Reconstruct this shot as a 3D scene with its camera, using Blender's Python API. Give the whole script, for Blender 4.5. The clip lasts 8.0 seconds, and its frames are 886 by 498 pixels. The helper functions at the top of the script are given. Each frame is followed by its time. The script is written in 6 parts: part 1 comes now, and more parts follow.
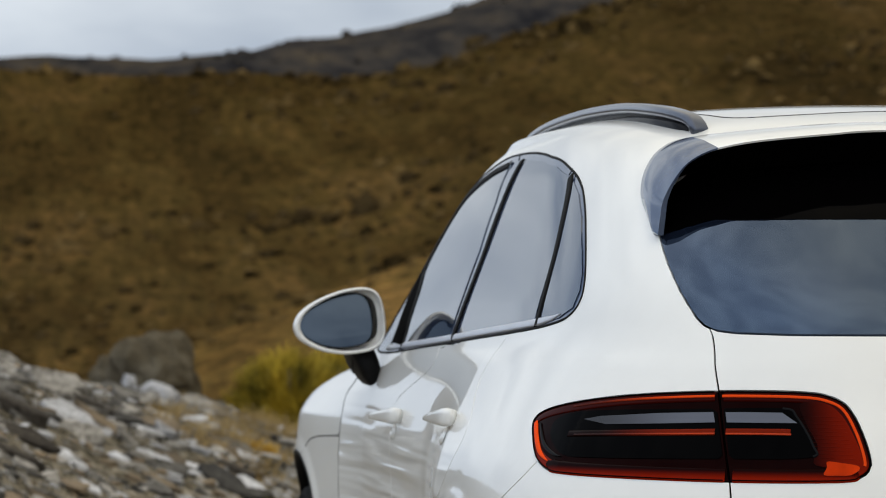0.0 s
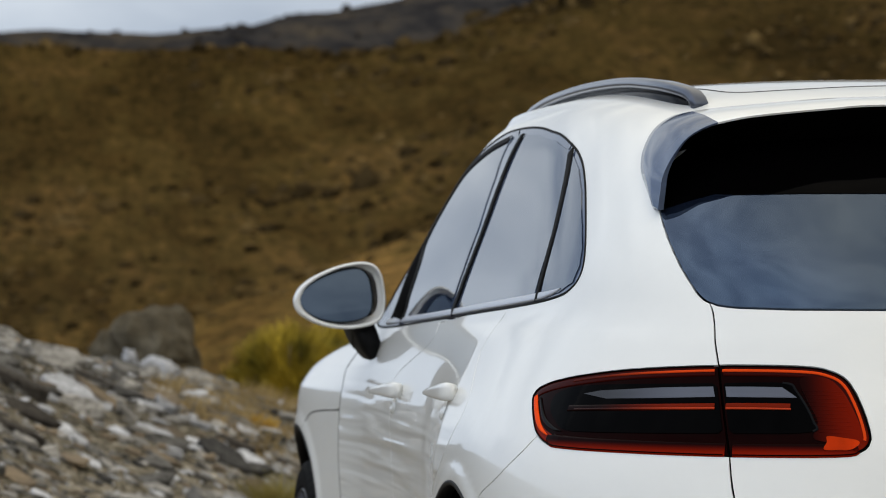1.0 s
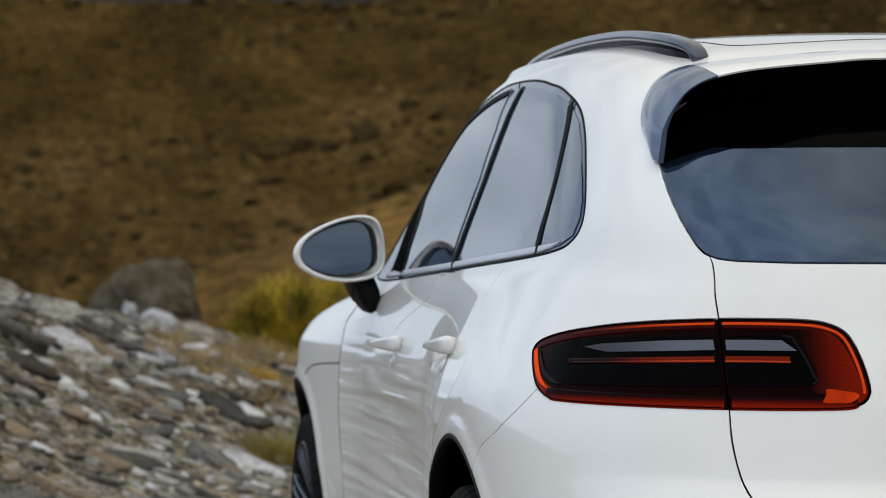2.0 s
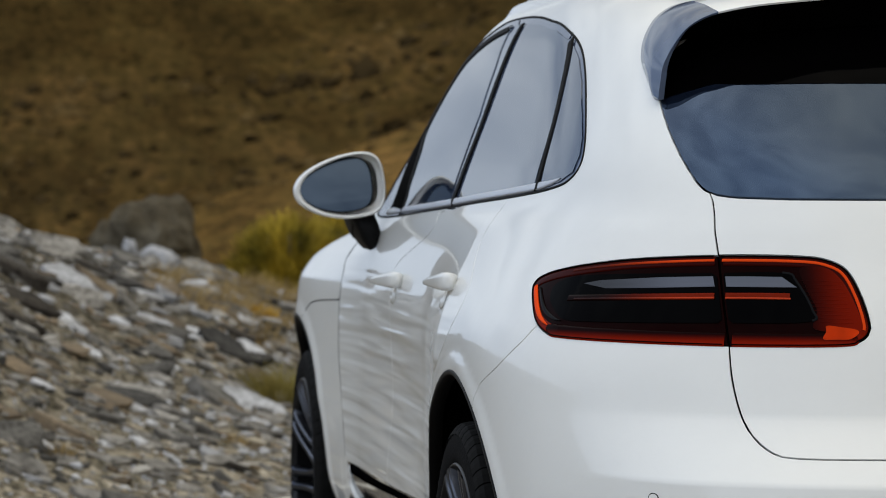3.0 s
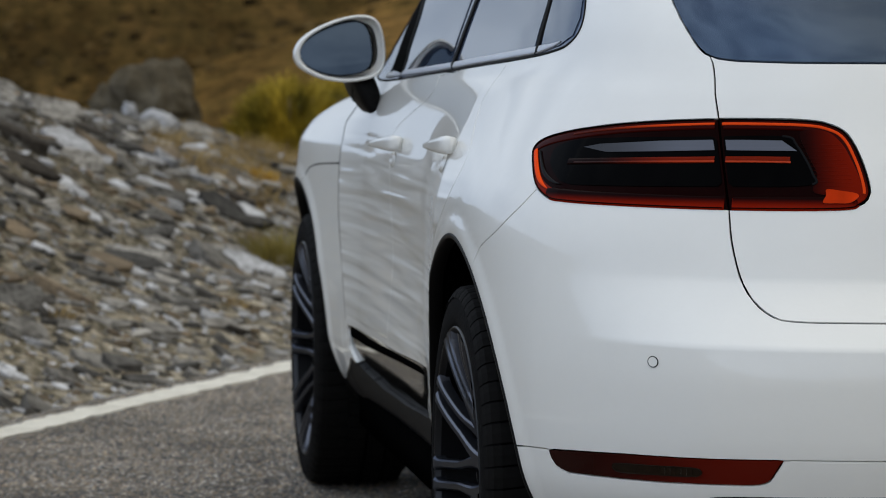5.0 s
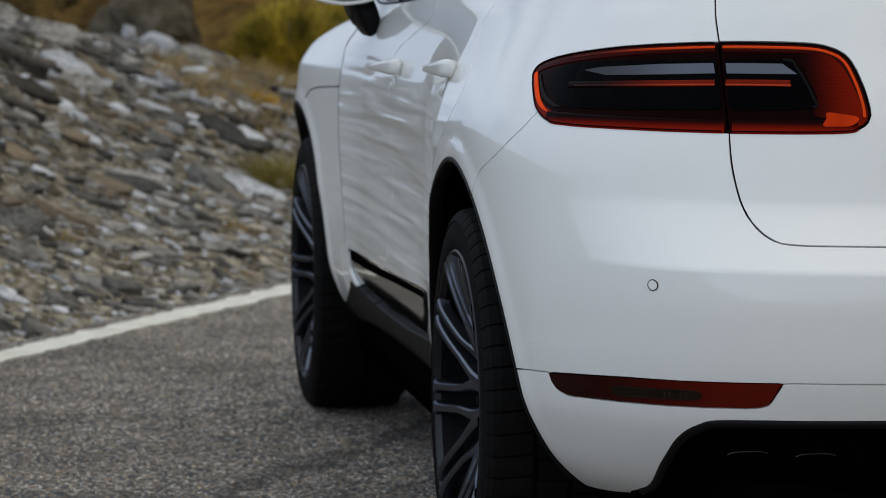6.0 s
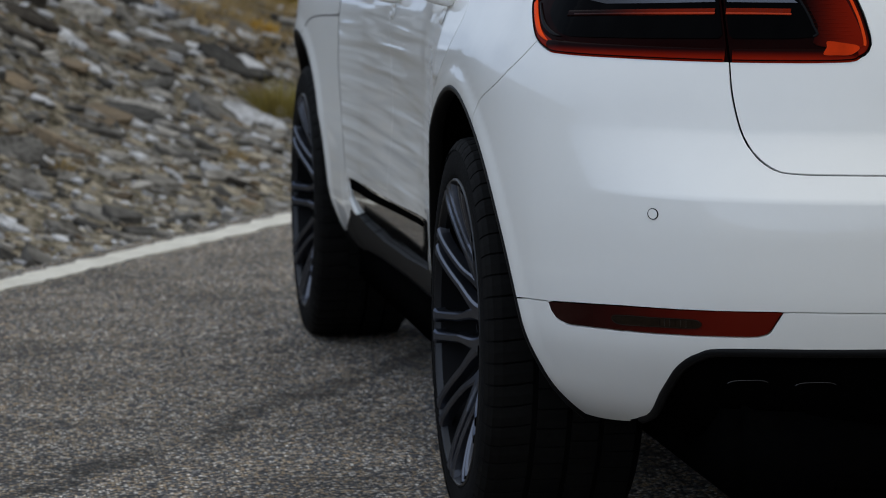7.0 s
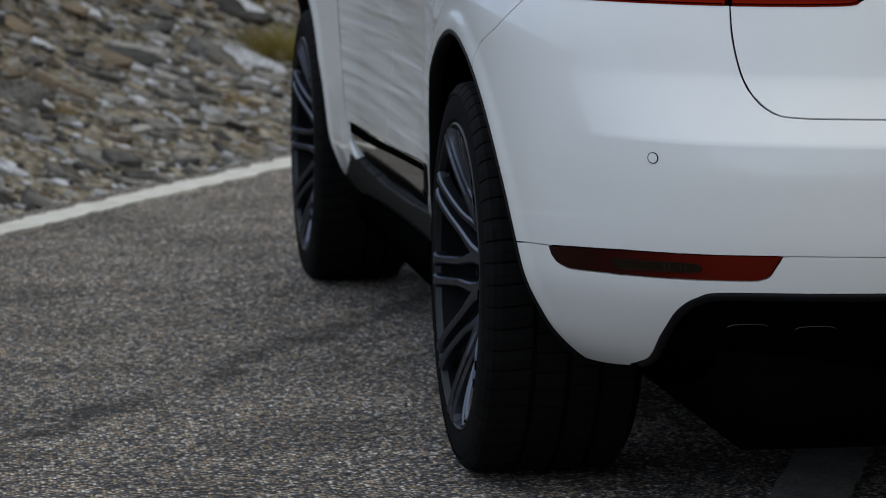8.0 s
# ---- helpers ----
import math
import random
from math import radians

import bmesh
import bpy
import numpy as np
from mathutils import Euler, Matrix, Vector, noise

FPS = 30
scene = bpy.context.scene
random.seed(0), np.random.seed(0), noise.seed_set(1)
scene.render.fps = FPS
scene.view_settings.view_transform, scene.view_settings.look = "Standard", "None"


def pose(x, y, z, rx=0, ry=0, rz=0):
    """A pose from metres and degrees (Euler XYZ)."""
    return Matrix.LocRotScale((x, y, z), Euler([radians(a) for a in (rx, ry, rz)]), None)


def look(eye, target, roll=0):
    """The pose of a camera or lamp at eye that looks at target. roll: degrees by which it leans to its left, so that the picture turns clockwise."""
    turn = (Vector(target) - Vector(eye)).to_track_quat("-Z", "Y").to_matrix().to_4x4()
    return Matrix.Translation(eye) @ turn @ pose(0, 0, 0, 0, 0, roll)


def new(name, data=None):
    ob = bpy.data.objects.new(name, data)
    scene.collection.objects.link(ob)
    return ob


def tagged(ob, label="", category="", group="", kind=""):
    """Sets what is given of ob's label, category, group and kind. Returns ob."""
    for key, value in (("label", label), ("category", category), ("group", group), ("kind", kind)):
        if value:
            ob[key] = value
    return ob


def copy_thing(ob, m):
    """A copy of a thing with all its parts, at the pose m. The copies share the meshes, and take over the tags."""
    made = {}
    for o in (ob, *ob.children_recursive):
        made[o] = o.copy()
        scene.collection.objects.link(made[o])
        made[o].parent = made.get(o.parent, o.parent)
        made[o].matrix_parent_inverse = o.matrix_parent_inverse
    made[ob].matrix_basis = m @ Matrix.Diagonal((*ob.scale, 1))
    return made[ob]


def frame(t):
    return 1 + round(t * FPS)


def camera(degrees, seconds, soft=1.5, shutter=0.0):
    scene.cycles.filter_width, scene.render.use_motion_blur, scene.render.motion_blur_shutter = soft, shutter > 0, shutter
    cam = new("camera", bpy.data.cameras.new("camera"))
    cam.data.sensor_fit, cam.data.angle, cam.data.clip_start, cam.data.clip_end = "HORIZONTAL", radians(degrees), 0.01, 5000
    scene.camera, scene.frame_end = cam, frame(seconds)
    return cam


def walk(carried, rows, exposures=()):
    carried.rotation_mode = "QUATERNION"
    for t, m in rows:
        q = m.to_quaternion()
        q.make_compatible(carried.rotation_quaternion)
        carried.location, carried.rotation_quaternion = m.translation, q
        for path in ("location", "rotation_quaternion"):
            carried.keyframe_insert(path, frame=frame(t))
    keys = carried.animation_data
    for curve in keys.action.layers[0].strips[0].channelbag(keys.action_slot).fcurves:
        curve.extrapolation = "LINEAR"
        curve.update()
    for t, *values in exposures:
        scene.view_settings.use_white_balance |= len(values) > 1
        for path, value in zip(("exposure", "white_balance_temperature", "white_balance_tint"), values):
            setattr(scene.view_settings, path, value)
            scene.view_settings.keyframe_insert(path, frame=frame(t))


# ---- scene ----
cam = camera(15.2, 8.0, soft=1.0)
cam.data.dof.use_dof, cam.data.dof.focus_distance, cam.data.dof.aperture_fstop = True, 5.5, 9.5
EYE = (-1.85, -6.07, 1.16)
TURN = -8.22
TILTS = [(0.0, 1.300), (0.5, 1.115), (1.0, 0.861), (1.5, 0.525), (3.0, -1.040), (3.5, -1.543), (4.0, -2.133), (4.5, -2.747),
         (6.0, -4.717), (6.5, -5.341), (7.0, -5.945), (7.5, -6.491), (8.0, -6.911)]
walk(cam, [(t, pose(*EYE, 90 + tilt, 0, TURN)) for t, tilt in TILTS],
     exposures=[(0.0, .08, 6860, 8.5), (1.5, .03, 6700, 8.5), (3.0, -.06, 6580, 8.5), (4.5, -.14, 6460, 8.5), (6.0, -.27, 6250, 8.5), (7.0, -.37, 6080, 9), (8.0, -.46, 6010, 9)])

# ---- world, sun and exposure ----
world = bpy.data.worlds.new("overcast_sky")
scene.world = world
world.use_nodes = True
wn, wl = world.node_tree.nodes, world.node_tree.links
wn.clear()
sky = wn.new("ShaderNodeTexSky")
sky.sky_type, sky.sun_disc = "NISHITA", False
SUN_UP, SUN_TURN = radians(76), radians(205)
sky.sun_elevation, sky.sun_rotation, sky.air_density, sky.dust_density = SUN_UP, SUN_TURN, 1.0, 3.0
coord = wn.new("ShaderNodeTexCoord")
stretch = wn.new("ShaderNodeMapping")
stretch.inputs["Scale"].default_value = (1.0, 1.0, 2.6)
clouds = wn.new("ShaderNodeTexNoise")
clouds.inputs["Scale"].default_value, clouds.inputs["Detail"].default_value, clouds.inputs["Roughness"].default_value = 3.8, 6, .52
clouds.inputs["Distortion"].default_value = .4
shade = wn.new("ShaderNodeValToRGB")
shade.color_ramp.elements[0].position, shade.color_ramp.elements[0].color = .37, (5.3, 5.8, 6.7, 1)
shade.color_ramp.elements[1].position, shade.color_ramp.elements[1].color = .63, (10.5, 10.6, 10.8, 1)
over = wn.new("ShaderNodeMixRGB")
cover = wn.new("ShaderNodeMapRange")
cover.inputs["From Min"].default_value, cover.inputs["From Max"].default_value = -.9, .25
cover.inputs["To Min"].default_value, cover.inputs["To Max"].default_value = .80, .95
back = wn.new("ShaderNodeBackground")
wout = wn.new("ShaderNodeOutputWorld")
wl.new(coord.outputs["Generated"], stretch.inputs["Vector"])
wl.new(stretch.outputs["Vector"], clouds.inputs["Vector"])
wl.new(clouds.outputs["Fac"], shade.inputs["Fac"])
wl.new(sky.outputs["Color"], over.inputs["Color1"])
rise = wn.new("ShaderNodeSeparateXYZ")
high = wn.new("ShaderNodeMapRange")
high.inputs["From Min"].default_value, high.inputs["From Max"].default_value = .02, .62
bluer = wn.new("ShaderNodeMapRange")
bluer.inputs["From Min"].default_value, bluer.inputs["From Max"].default_value = -.45, .02
tone = wn.new("ShaderNodeMixRGB")
tone.inputs["Color1"].default_value, tone.inputs["Color2"].default_value = (.75, .85, .99, 1), (1.15, 1.06, .88, 1)
toned = wn.new("ShaderNodeMixRGB")
toned.blend_type = "MULTIPLY"
toned.inputs["Fac"].default_value = 1
wl.new(coord.outputs["Generated"], rise.inputs["Vector"])
wl.new(rise.outputs["Z"], high.inputs["Value"])
wl.new(rise.outputs["Y"], cover.inputs["Value"])
sunward = wn.new("ShaderNodeMapRange")
sunward.inputs["From Min"].default_value, sunward.inputs["From Max"].default_value = -1.0, 1.0
sunward.inputs["To Min"].default_value, sunward.inputs["To Max"].default_value = .158, .078
toward = wn.new("ShaderNodeVectorMath")
toward.operation = "DOT_PRODUCT"
toward.inputs[1].default_value = (.52, .74, .42)
wl.new(coord.outputs["Generated"], toward.inputs[0])
wl.new(toward.outputs["Value"], sunward.inputs["Value"])
wl.new(sunward.outputs["Result"], back.inputs["Strength"])
wl.new(cover.outputs["Result"], over.inputs["Fac"])
wl.new(high.outputs["Result"], tone.inputs["Fac"])
wl.new(shade.outputs["Color"], toned.inputs["Color1"])
clear = wn.new("ShaderNodeMixRGB")
clear.inputs["Color1"].default_value = (.86, .97, 1.14, 1)
wl.new(rise.outputs["X"], bluer.inputs["Value"])
wl.new(bluer.outputs["Result"], clear.inputs["Fac"])
wl.new(tone.outputs["Color"], clear.inputs["Color2"])
wl.new(clear.outputs["Color"], toned.inputs["Color2"])
wl.new(toned.outputs["Color"], over.inputs["Color2"])
wl.new(over.outputs["Color"], back.inputs["Color"])
wl.new(back.outputs["Background"], wout.inputs["Surface"])

sun = new("sun", bpy.data.lights.new("sun", "SUN"))
sun.data.energy, sun.data.angle, sun.data.color = .75, radians(130), (1, .965, .89)
sun.matrix_world = look((0, 0, 30), (30 * math.sin(SUN_TURN + math.pi) * math.cos(SUN_UP), 30 * math.cos(SUN_TURN + math.pi) * math.cos(SUN_UP), 30 - 30 * math.sin(SUN_UP)))

# ---- materials ----
def material(name, color, rough=.5, metal=0.0, coat=0.0, spec=.5, vary=.12, grain=40.0, bump=0.0, bump_scale=60.0, color2=None, blotch=3.0, coat_rough=.02, island=0.0):
    """A surface with variation at two scales: fine grain and wide blotches."""
    mat = bpy.data.materials.new(name)
    mat.use_nodes = True
    n, l = mat.node_tree.nodes, mat.node_tree.links
    p = n["Principled BSDF"]
    p.inputs["Roughness"].default_value, p.inputs["Metallic"].default_value = rough, metal
    p.inputs["Coat Weight"].default_value, p.inputs["Coat Roughness"].default_value = coat, coat_rough
    p.inputs["Specular IOR Level"].default_value = spec
    tc = n.new("ShaderNodeTexCoord")
    fine, wide = n.new("ShaderNodeTexNoise"), n.new("ShaderNodeTexNoise")
    fine.inputs["Scale"].default_value, fine.inputs["Detail"].default_value = grain, 6
    wide.inputs["Scale"].default_value, wide.inputs["Detail"].default_value = blotch, 4
    mix = n.new("ShaderNodeMixRGB")
    c2 = color2 or tuple(c * (1 - 2 * vary) for c in color)
    mix.inputs["Color1"].default_value, mix.inputs["Color2"].default_value = (*color, 1), (*c2, 1)
    add = n.new("ShaderNodeMath")
    add.operation = "MULTIPLY_ADD"
    add.inputs[1].default_value, add.inputs[2].default_value = .5, 0
    half = n.new("ShaderNodeMath")
    half.operation = "MULTIPLY_ADD"
    half.inputs[1].default_value = .5
    ramp = n.new("ShaderNodeMapRange")
    ramp.inputs["From Min"].default_value, ramp.inputs["From Max"].default_value = .34, .66
    for tex in (fine, wide):
        l.new(tc.outputs["Object"], tex.inputs["Vector"])
    l.new(fine.outputs["Fac"], add.inputs[0])
    l.new(wide.outputs["Fac"], half.inputs[0])
    l.new(add.outputs[0], half.inputs[2])
    l.new(half.outputs[0], ramp.inputs["Value"])
    l.new(ramp.outputs["Result"], mix.inputs["Fac"])
    out = mix.outputs["Color"]
    if island:
        info, geo = n.new("ShaderNodeObjectInfo"), n.new("ShaderNodeNewGeometry")
        plus = n.new("ShaderNodeMath")
        plus.operation = "ADD"
        l.new(info.outputs["Random"], plus.inputs[0])
        l.new(geo.outputs["Random Per Island"], plus.inputs[1])
        frac = n.new("ShaderNodeMath")
        frac.operation = "FRACT"
        l.new(plus.outputs[0], frac.inputs[0])
        span = n.new("ShaderNodeMapRange")
        span.inputs["To Min"].default_value, span.inputs["To Max"].default_value = 1 - island, 1 + island
        l.new(frac.outputs[0], span.inputs["Value"])
        times = n.new("ShaderNodeVectorMath")
        times.operation = "SCALE"
        l.new(out, times.inputs[0])
        l.new(span.outputs["Result"], times.inputs["Scale"])
        out = times.outputs[0]
    l.new(out, p.inputs["Base Color"])
    if bump:
        rough_tex, b = n.new("ShaderNodeTexNoise"), n.new("ShaderNodeBump")
        rough_tex.inputs["Scale"].default_value, rough_tex.inputs["Detail"].default_value = bump_scale, 5
        b.inputs["Strength"].default_value, b.inputs["Distance"].default_value = bump, .02
        l.new(tc.outputs["Object"], rough_tex.inputs["Vector"])
        l.new(rough_tex.outputs["Fac"], b.inputs["Height"])
        l.new(b.outputs["Normal"], p.inputs["Normal"])
    return mat


PAINT = material("white_paint", (.818, .813, .775), .35, 0, .85, spec=.35, vary=.006, blotch=1.2, bump=.085, bump_scale=8)
DOOR_PAINT = material("white_paint_on_pressed_doors", (.818, .813, .775), .35, 0, .85, spec=.35, vary=.006, blotch=1.2)


def ripple(mat, scale, height):
    """The faint waviness of pressed sheet metal, in the paint and in its clear coat."""
    n, l = mat.node_tree.nodes, mat.node_tree.links
    tc, mp, tex, b = n.new("ShaderNodeTexCoord"), n.new("ShaderNodeMapping"), n.new("ShaderNodeTexNoise"), n.new("ShaderNodeBump")
    mp.inputs["Scale"].default_value = scale
    tex.inputs["Scale"].default_value, tex.inputs["Detail"].default_value, tex.inputs["Distortion"].default_value = 1.0, .5, .35
    b.inputs["Strength"].default_value, b.inputs["Distance"].default_value = 1.0, height
    l.new(tc.outputs["Object"], mp.inputs["Vector"])
    l.new(mp.outputs["Vector"], tex.inputs["Vector"])
    # flat along the shoulder, wavier in the thin sheet below the handles
    sep, fade, times = n.new("ShaderNodeSeparateXYZ"), n.new("ShaderNodeMapRange"), n.new("ShaderNodeMath")
    fade.inputs["From Min"].default_value, fade.inputs["From Max"].default_value = .99, .84
    fade.interpolation_type = "SMOOTHSTEP"
    times.operation = "MULTIPLY"
    l.new(tc.outputs["Object"], sep.inputs["Vector"])
    l.new(sep.outputs["Z"], fade.inputs["Value"])
    l.new(tex.outputs["Fac"], times.inputs[0])
    l.new(fade.outputs["Result"], times.inputs[1])
    l.new(times.outputs[0], b.inputs["Height"])
    for socket in ("Normal", "Coat Normal"):
        l.new(b.outputs["Normal"], n["Principled BSDF"].inputs[socket])


ripple(DOOR_PAINT, (1.0, 1.5, 34.0), .0105)
BLADE_GLOSS = material("gloss_black_blade", (.007, .0066, .006), .06, 0, 0, spec=.28, vary=.1)
GLOSS_BLACK = material("gloss_black_trim", (.008, .008, .009), .08, 0, 0, spec=.03, vary=.1)
GLASS = material("tinted_glass", (.011, .017, .034), .02, 0, 0.0, spec=.95, vary=.1)
GLASS.node_tree.nodes["Principled BSDF"].inputs["Specular Tint"].default_value = (.50, .70, 1.0, 1)
RUBBER = material("black_rubber", (.005, .005, .005), .7, spec=.1, vary=.25, grain=90, bump=.12, bump_scale=160)
PLASTIC = material("black_plastic", (.0045, .0045, .005), .5, spec=.14, vary=.2, grain=200, bump=.05, bump_scale=400)
SILL_SATIN = material("satin_dark_sill", (.006, .0063, .007), .6, spec=.10, vary=.15)
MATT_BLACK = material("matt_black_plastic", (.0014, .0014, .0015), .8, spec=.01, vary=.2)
SHADOW_GAP = material("dark_metal_and_gap_shade", (.0022, .0022, .0022), .9, spec=.0, vary=.2)
TYRE = material("tyre_rubber", (.006, .006, .0064), .85, spec=.06, vary=.25, grain=60, blotch=8, bump=.15, bump_scale=140)
ALLOY = material("titanium_grey_alloy", (.135, .142, .165), .28, .95, 0, vary=.08)
ALLOY.node_tree.nodes["Principled BSDF"].inputs["Specular Tint"].default_value = (.40, .43, .50, 1)
ALLOY_DARK = material("dark_alloy_barrel", (.004, .0042, .005), .5, .2, spec=.1, vary=.15)
BRAKE = material("brake_iron", (.025, .023, .021), .45, .8, vary=.2)
RAIL = material("satin_rail", (.062, .074, .104), .28, .5, .5, vary=.06)
CHROME = material("dark_chrome", (.06, .06, .065), .3, 1.0, vary=.06)
MIRROR = material("mirror_glass", (.050, .065, .086), .02, 1.0, vary=.01)
RED_DEEP = material("deep_red_lens", (.007, .0005, .0003), .06, 0, 0, spec=.015, vary=.15, grain=30)
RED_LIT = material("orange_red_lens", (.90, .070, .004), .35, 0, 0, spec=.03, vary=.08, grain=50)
RED_CORNER = material("orange_corner_lens", (.70, .045, .003), .3, 0, 0, spec=.03, vary=.25, grain=25)
LAMP_BLACK = material("smoked_lens", (.0008, .0007, .0008), .05, 0, 0, spec=.015, vary=.1)
LAMP_GREY = material("clear_lens_reflector", (.060, .067, .090), .25, .5, .1, vary=.15, grain=20)
TRIM = material("satin_dark_trim", (.060, .080, .135), .08, 0, 0, spec=.9, vary=.05)
BELT_TRIM = material("satin_metal_strip", (.48, .515, .585), .3, 0, 0, vary=.05)
TRIM.node_tree.nodes["Principled BSDF"].inputs["Specular Tint"].default_value = (.62, .80, 1.0, 1)
FOG_RIB = material("clear_fog_rib", (.045, .036, .028), .3, 0, 0, spec=.1, vary=.3, grain=120)
FOG_LENS = material("smoked_amber_lens", (.020, .012, .007), .1, 0, 0, spec=.1, vary=.3, grain=120)
RIM_LIP = material("machined_rim_lip", (.022, .023, .026), .4, .6, 0, vary=.1)
SIDE_GLASS = material("side_window_glass", (.034, .055, .108), .02, 0, 0.0, spec=1.0, vary=.1)
SIDE_GLASS.node_tree.nodes["Principled BSDF"].inputs["Specular Tint"].default_value = (.62, .79, 1.0, 1)
for pane_mat in (GLASS, SIDE_GLASS):
    pane_node = pane_mat.node_tree.nodes["Principled BSDF"]
    pane_node.inputs["Transmission Weight"].default_value, pane_node.inputs["IOR"].default_value = .5, 1.7


def graded_lens(name, axis, start, end, first, last, rough=.12, spec=.1):
    """A lens whose tint runs from one colour to another along an axis."""
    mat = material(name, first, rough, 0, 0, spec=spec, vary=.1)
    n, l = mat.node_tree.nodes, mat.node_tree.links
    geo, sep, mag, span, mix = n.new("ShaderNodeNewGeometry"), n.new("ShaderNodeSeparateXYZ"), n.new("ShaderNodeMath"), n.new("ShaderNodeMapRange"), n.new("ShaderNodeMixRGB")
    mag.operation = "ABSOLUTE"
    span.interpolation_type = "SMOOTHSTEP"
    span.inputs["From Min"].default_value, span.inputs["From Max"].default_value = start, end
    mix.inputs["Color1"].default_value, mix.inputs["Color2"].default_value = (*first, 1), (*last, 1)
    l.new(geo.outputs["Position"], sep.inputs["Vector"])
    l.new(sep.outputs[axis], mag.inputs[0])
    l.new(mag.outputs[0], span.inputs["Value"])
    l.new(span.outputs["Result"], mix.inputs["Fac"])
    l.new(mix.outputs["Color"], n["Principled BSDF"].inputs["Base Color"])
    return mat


REFLECTOR_RED = graded_lens("bumper_reflector_red", "X", .84, .62, (.016, .0012, .0008), (.100, .0062, .0022), spec=.12)
# tail lamp lenses: glow and sheen, with their fading, put into the colours
LENS_RIM = graded_lens("red_lens_rim", "Z", .908, .965, (.22, .009, .001), (.034, .0018, .0008), .2, .03)
LENS_FOOT = graded_lens("red_lens_foot", "Z", .9050, .9235, (.25, .0095, .001), (.006, .0005, .0004), .2, .02)
LENS_BAR = graded_lens("red_bar_lens", "X", .80, .68, (.006, .0008, .0006), (.15, .0100, .002), spec=.03)
LENS_BAR_EDGE = graded_lens("orange_bar_lens", "X", .80, .66, (.02, .002, .001), (.42, .040, .009), .35, .1)
LENS_GUIDE = graded_lens("orange_guide_lens", "X", .80, .66, (.07, .007, .0025), (.74, .060, .006), .35, .04)
LENS_FAN = graded_lens("red_fan_lens", "X", .500, .420, (.010, .0008, .0005), (.17, .0070, .001), .3, .02)
LENS_CLEAR = graded_lens("clear_lens", "X", .80, .66, (.010, .011, .015), (.085, .093, .120), .25, .3)
TREAD = material("tyre_tread", (.0058, .0054, .0050), .8, spec=.12, vary=.3, grain=70, blotch=12)


def earth_material():
    """Dry brown and olive hillside; stony grey-brown soil near the road is the same sheet."""
    mat = bpy.data.materials.new("dry_hillside")
    mat.use_nodes = True
    n, l = mat.node_tree.nodes, mat.node_tree.links
    p = n["Principled BSDF"]
    p.inputs["Roughness"].default_value, p.inputs["Specular IOR Level"].default_value = 1.0, 0.0
    geo = n.new("ShaderNodeNewGeometry")
    # noise stretched along y so that it looks even from the camera
    view_stretch = n.new("ShaderNodeVectorMath")
    view_stretch.operation = "MULTIPLY"
    view_stretch.inputs[1].default_value = (1.0, .22, 1.0)
    l.new(geo.outputs["Position"], view_stretch.inputs[0])

    def tex(scale, detail=6, rough=.6):
        t = n.new("ShaderNodeTexNoise")
        t.inputs["Scale"].default_value, t.inputs["Detail"].default_value, t.inputs["Roughness"].default_value = scale, detail, rough
        l.new(view_stretch.outputs["Vector"] if scale < 5 else geo.outputs["Position"], t.inputs["Vector"])
        return t.outputs["Fac"]

    def ramp_node(fac, stops):
        r = n.new("ShaderNodeValToRGB")
        while len(r.color_ramp.elements) < len(stops):
            r.color_ramp.elements.new(.5)
        for e, (at, c) in zip(r.color_ramp.elements, stops):
            e.position, e.color = at, (*c, 1)
        l.new(fac, r.inputs["Fac"])
        return r.outputs["Color"]

    grass = ramp_node(tex(.19, 9, .70), [(.34, (.034, .0235, .0105)), (.44, (.054, .0340, .0135)), (.52, (.068, .0450, .0175)), (.60, (.088, .0540, .0220)), (.70, (.116, .078, .037))])
    wide = ramp_node(tex(.025, 5, .55), [(.35, (.62, .62, .62)), (.65, (1.22, 1.20, .98))])
    speck = ramp_node(tex(2.4, 8, .80), [(.38, (.34, .38, .42)), (.47, (.80, .84, .87)), (.54, (1.02, 1.0, .96)), (.66, (1.80, 1.72, 1.68))])
    both = n.new("ShaderNodeMixRGB")
    both.blend_type = "MULTIPLY"
    both.inputs["Fac"].default_value = 1
    l.new(wide, both.inputs["Color1"])
    l.new(speck, both.inputs["Color2"])
    wide = both.outputs["Color"]
    mul = n.new("ShaderNodeMixRGB")
    mul.blend_type = "MULTIPLY"
    mul.inputs["Fac"].default_value = 1
    l.new(grass, mul.inputs["Color1"])
    l.new(wide, mul.inputs["Color2"])
    # the colour darkens with height up the slope
    height, height_tone = n.new("ShaderNodeSeparateXYZ"), n.new("ShaderNodeMapRange")
    height_tone.inputs["From Min"].default_value, height_tone.inputs["From Max"].default_value = -1.0, 11.0
    height_tone.inputs["To Min"].default_value, height_tone.inputs["To Max"].default_value = 1.30, .76
    height_toned = n.new("ShaderNodeVectorMath")
    height_toned.operation = "SCALE"
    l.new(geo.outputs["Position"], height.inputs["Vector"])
    l.new(height.outputs["Z"], height_tone.inputs["Value"])
    l.new(mul.outputs["Color"], height_toned.inputs[0])
    l.new(height_tone.outputs["Result"], height_toned.inputs["Scale"])
    soil = ramp_node(tex(13, 9, .75), [(.36, (.012, .0105, .007)), (.46, (.060, .052, .037)), (.56, (.150, .130, .098)), (.68, (.31, .28, .225))])
    # soil lies within about thirty metres
    dist = n.new("ShaderNodeVectorMath")
    dist.operation = "LENGTH"
    l.new(geo.outputs["Position"], dist.inputs[0])
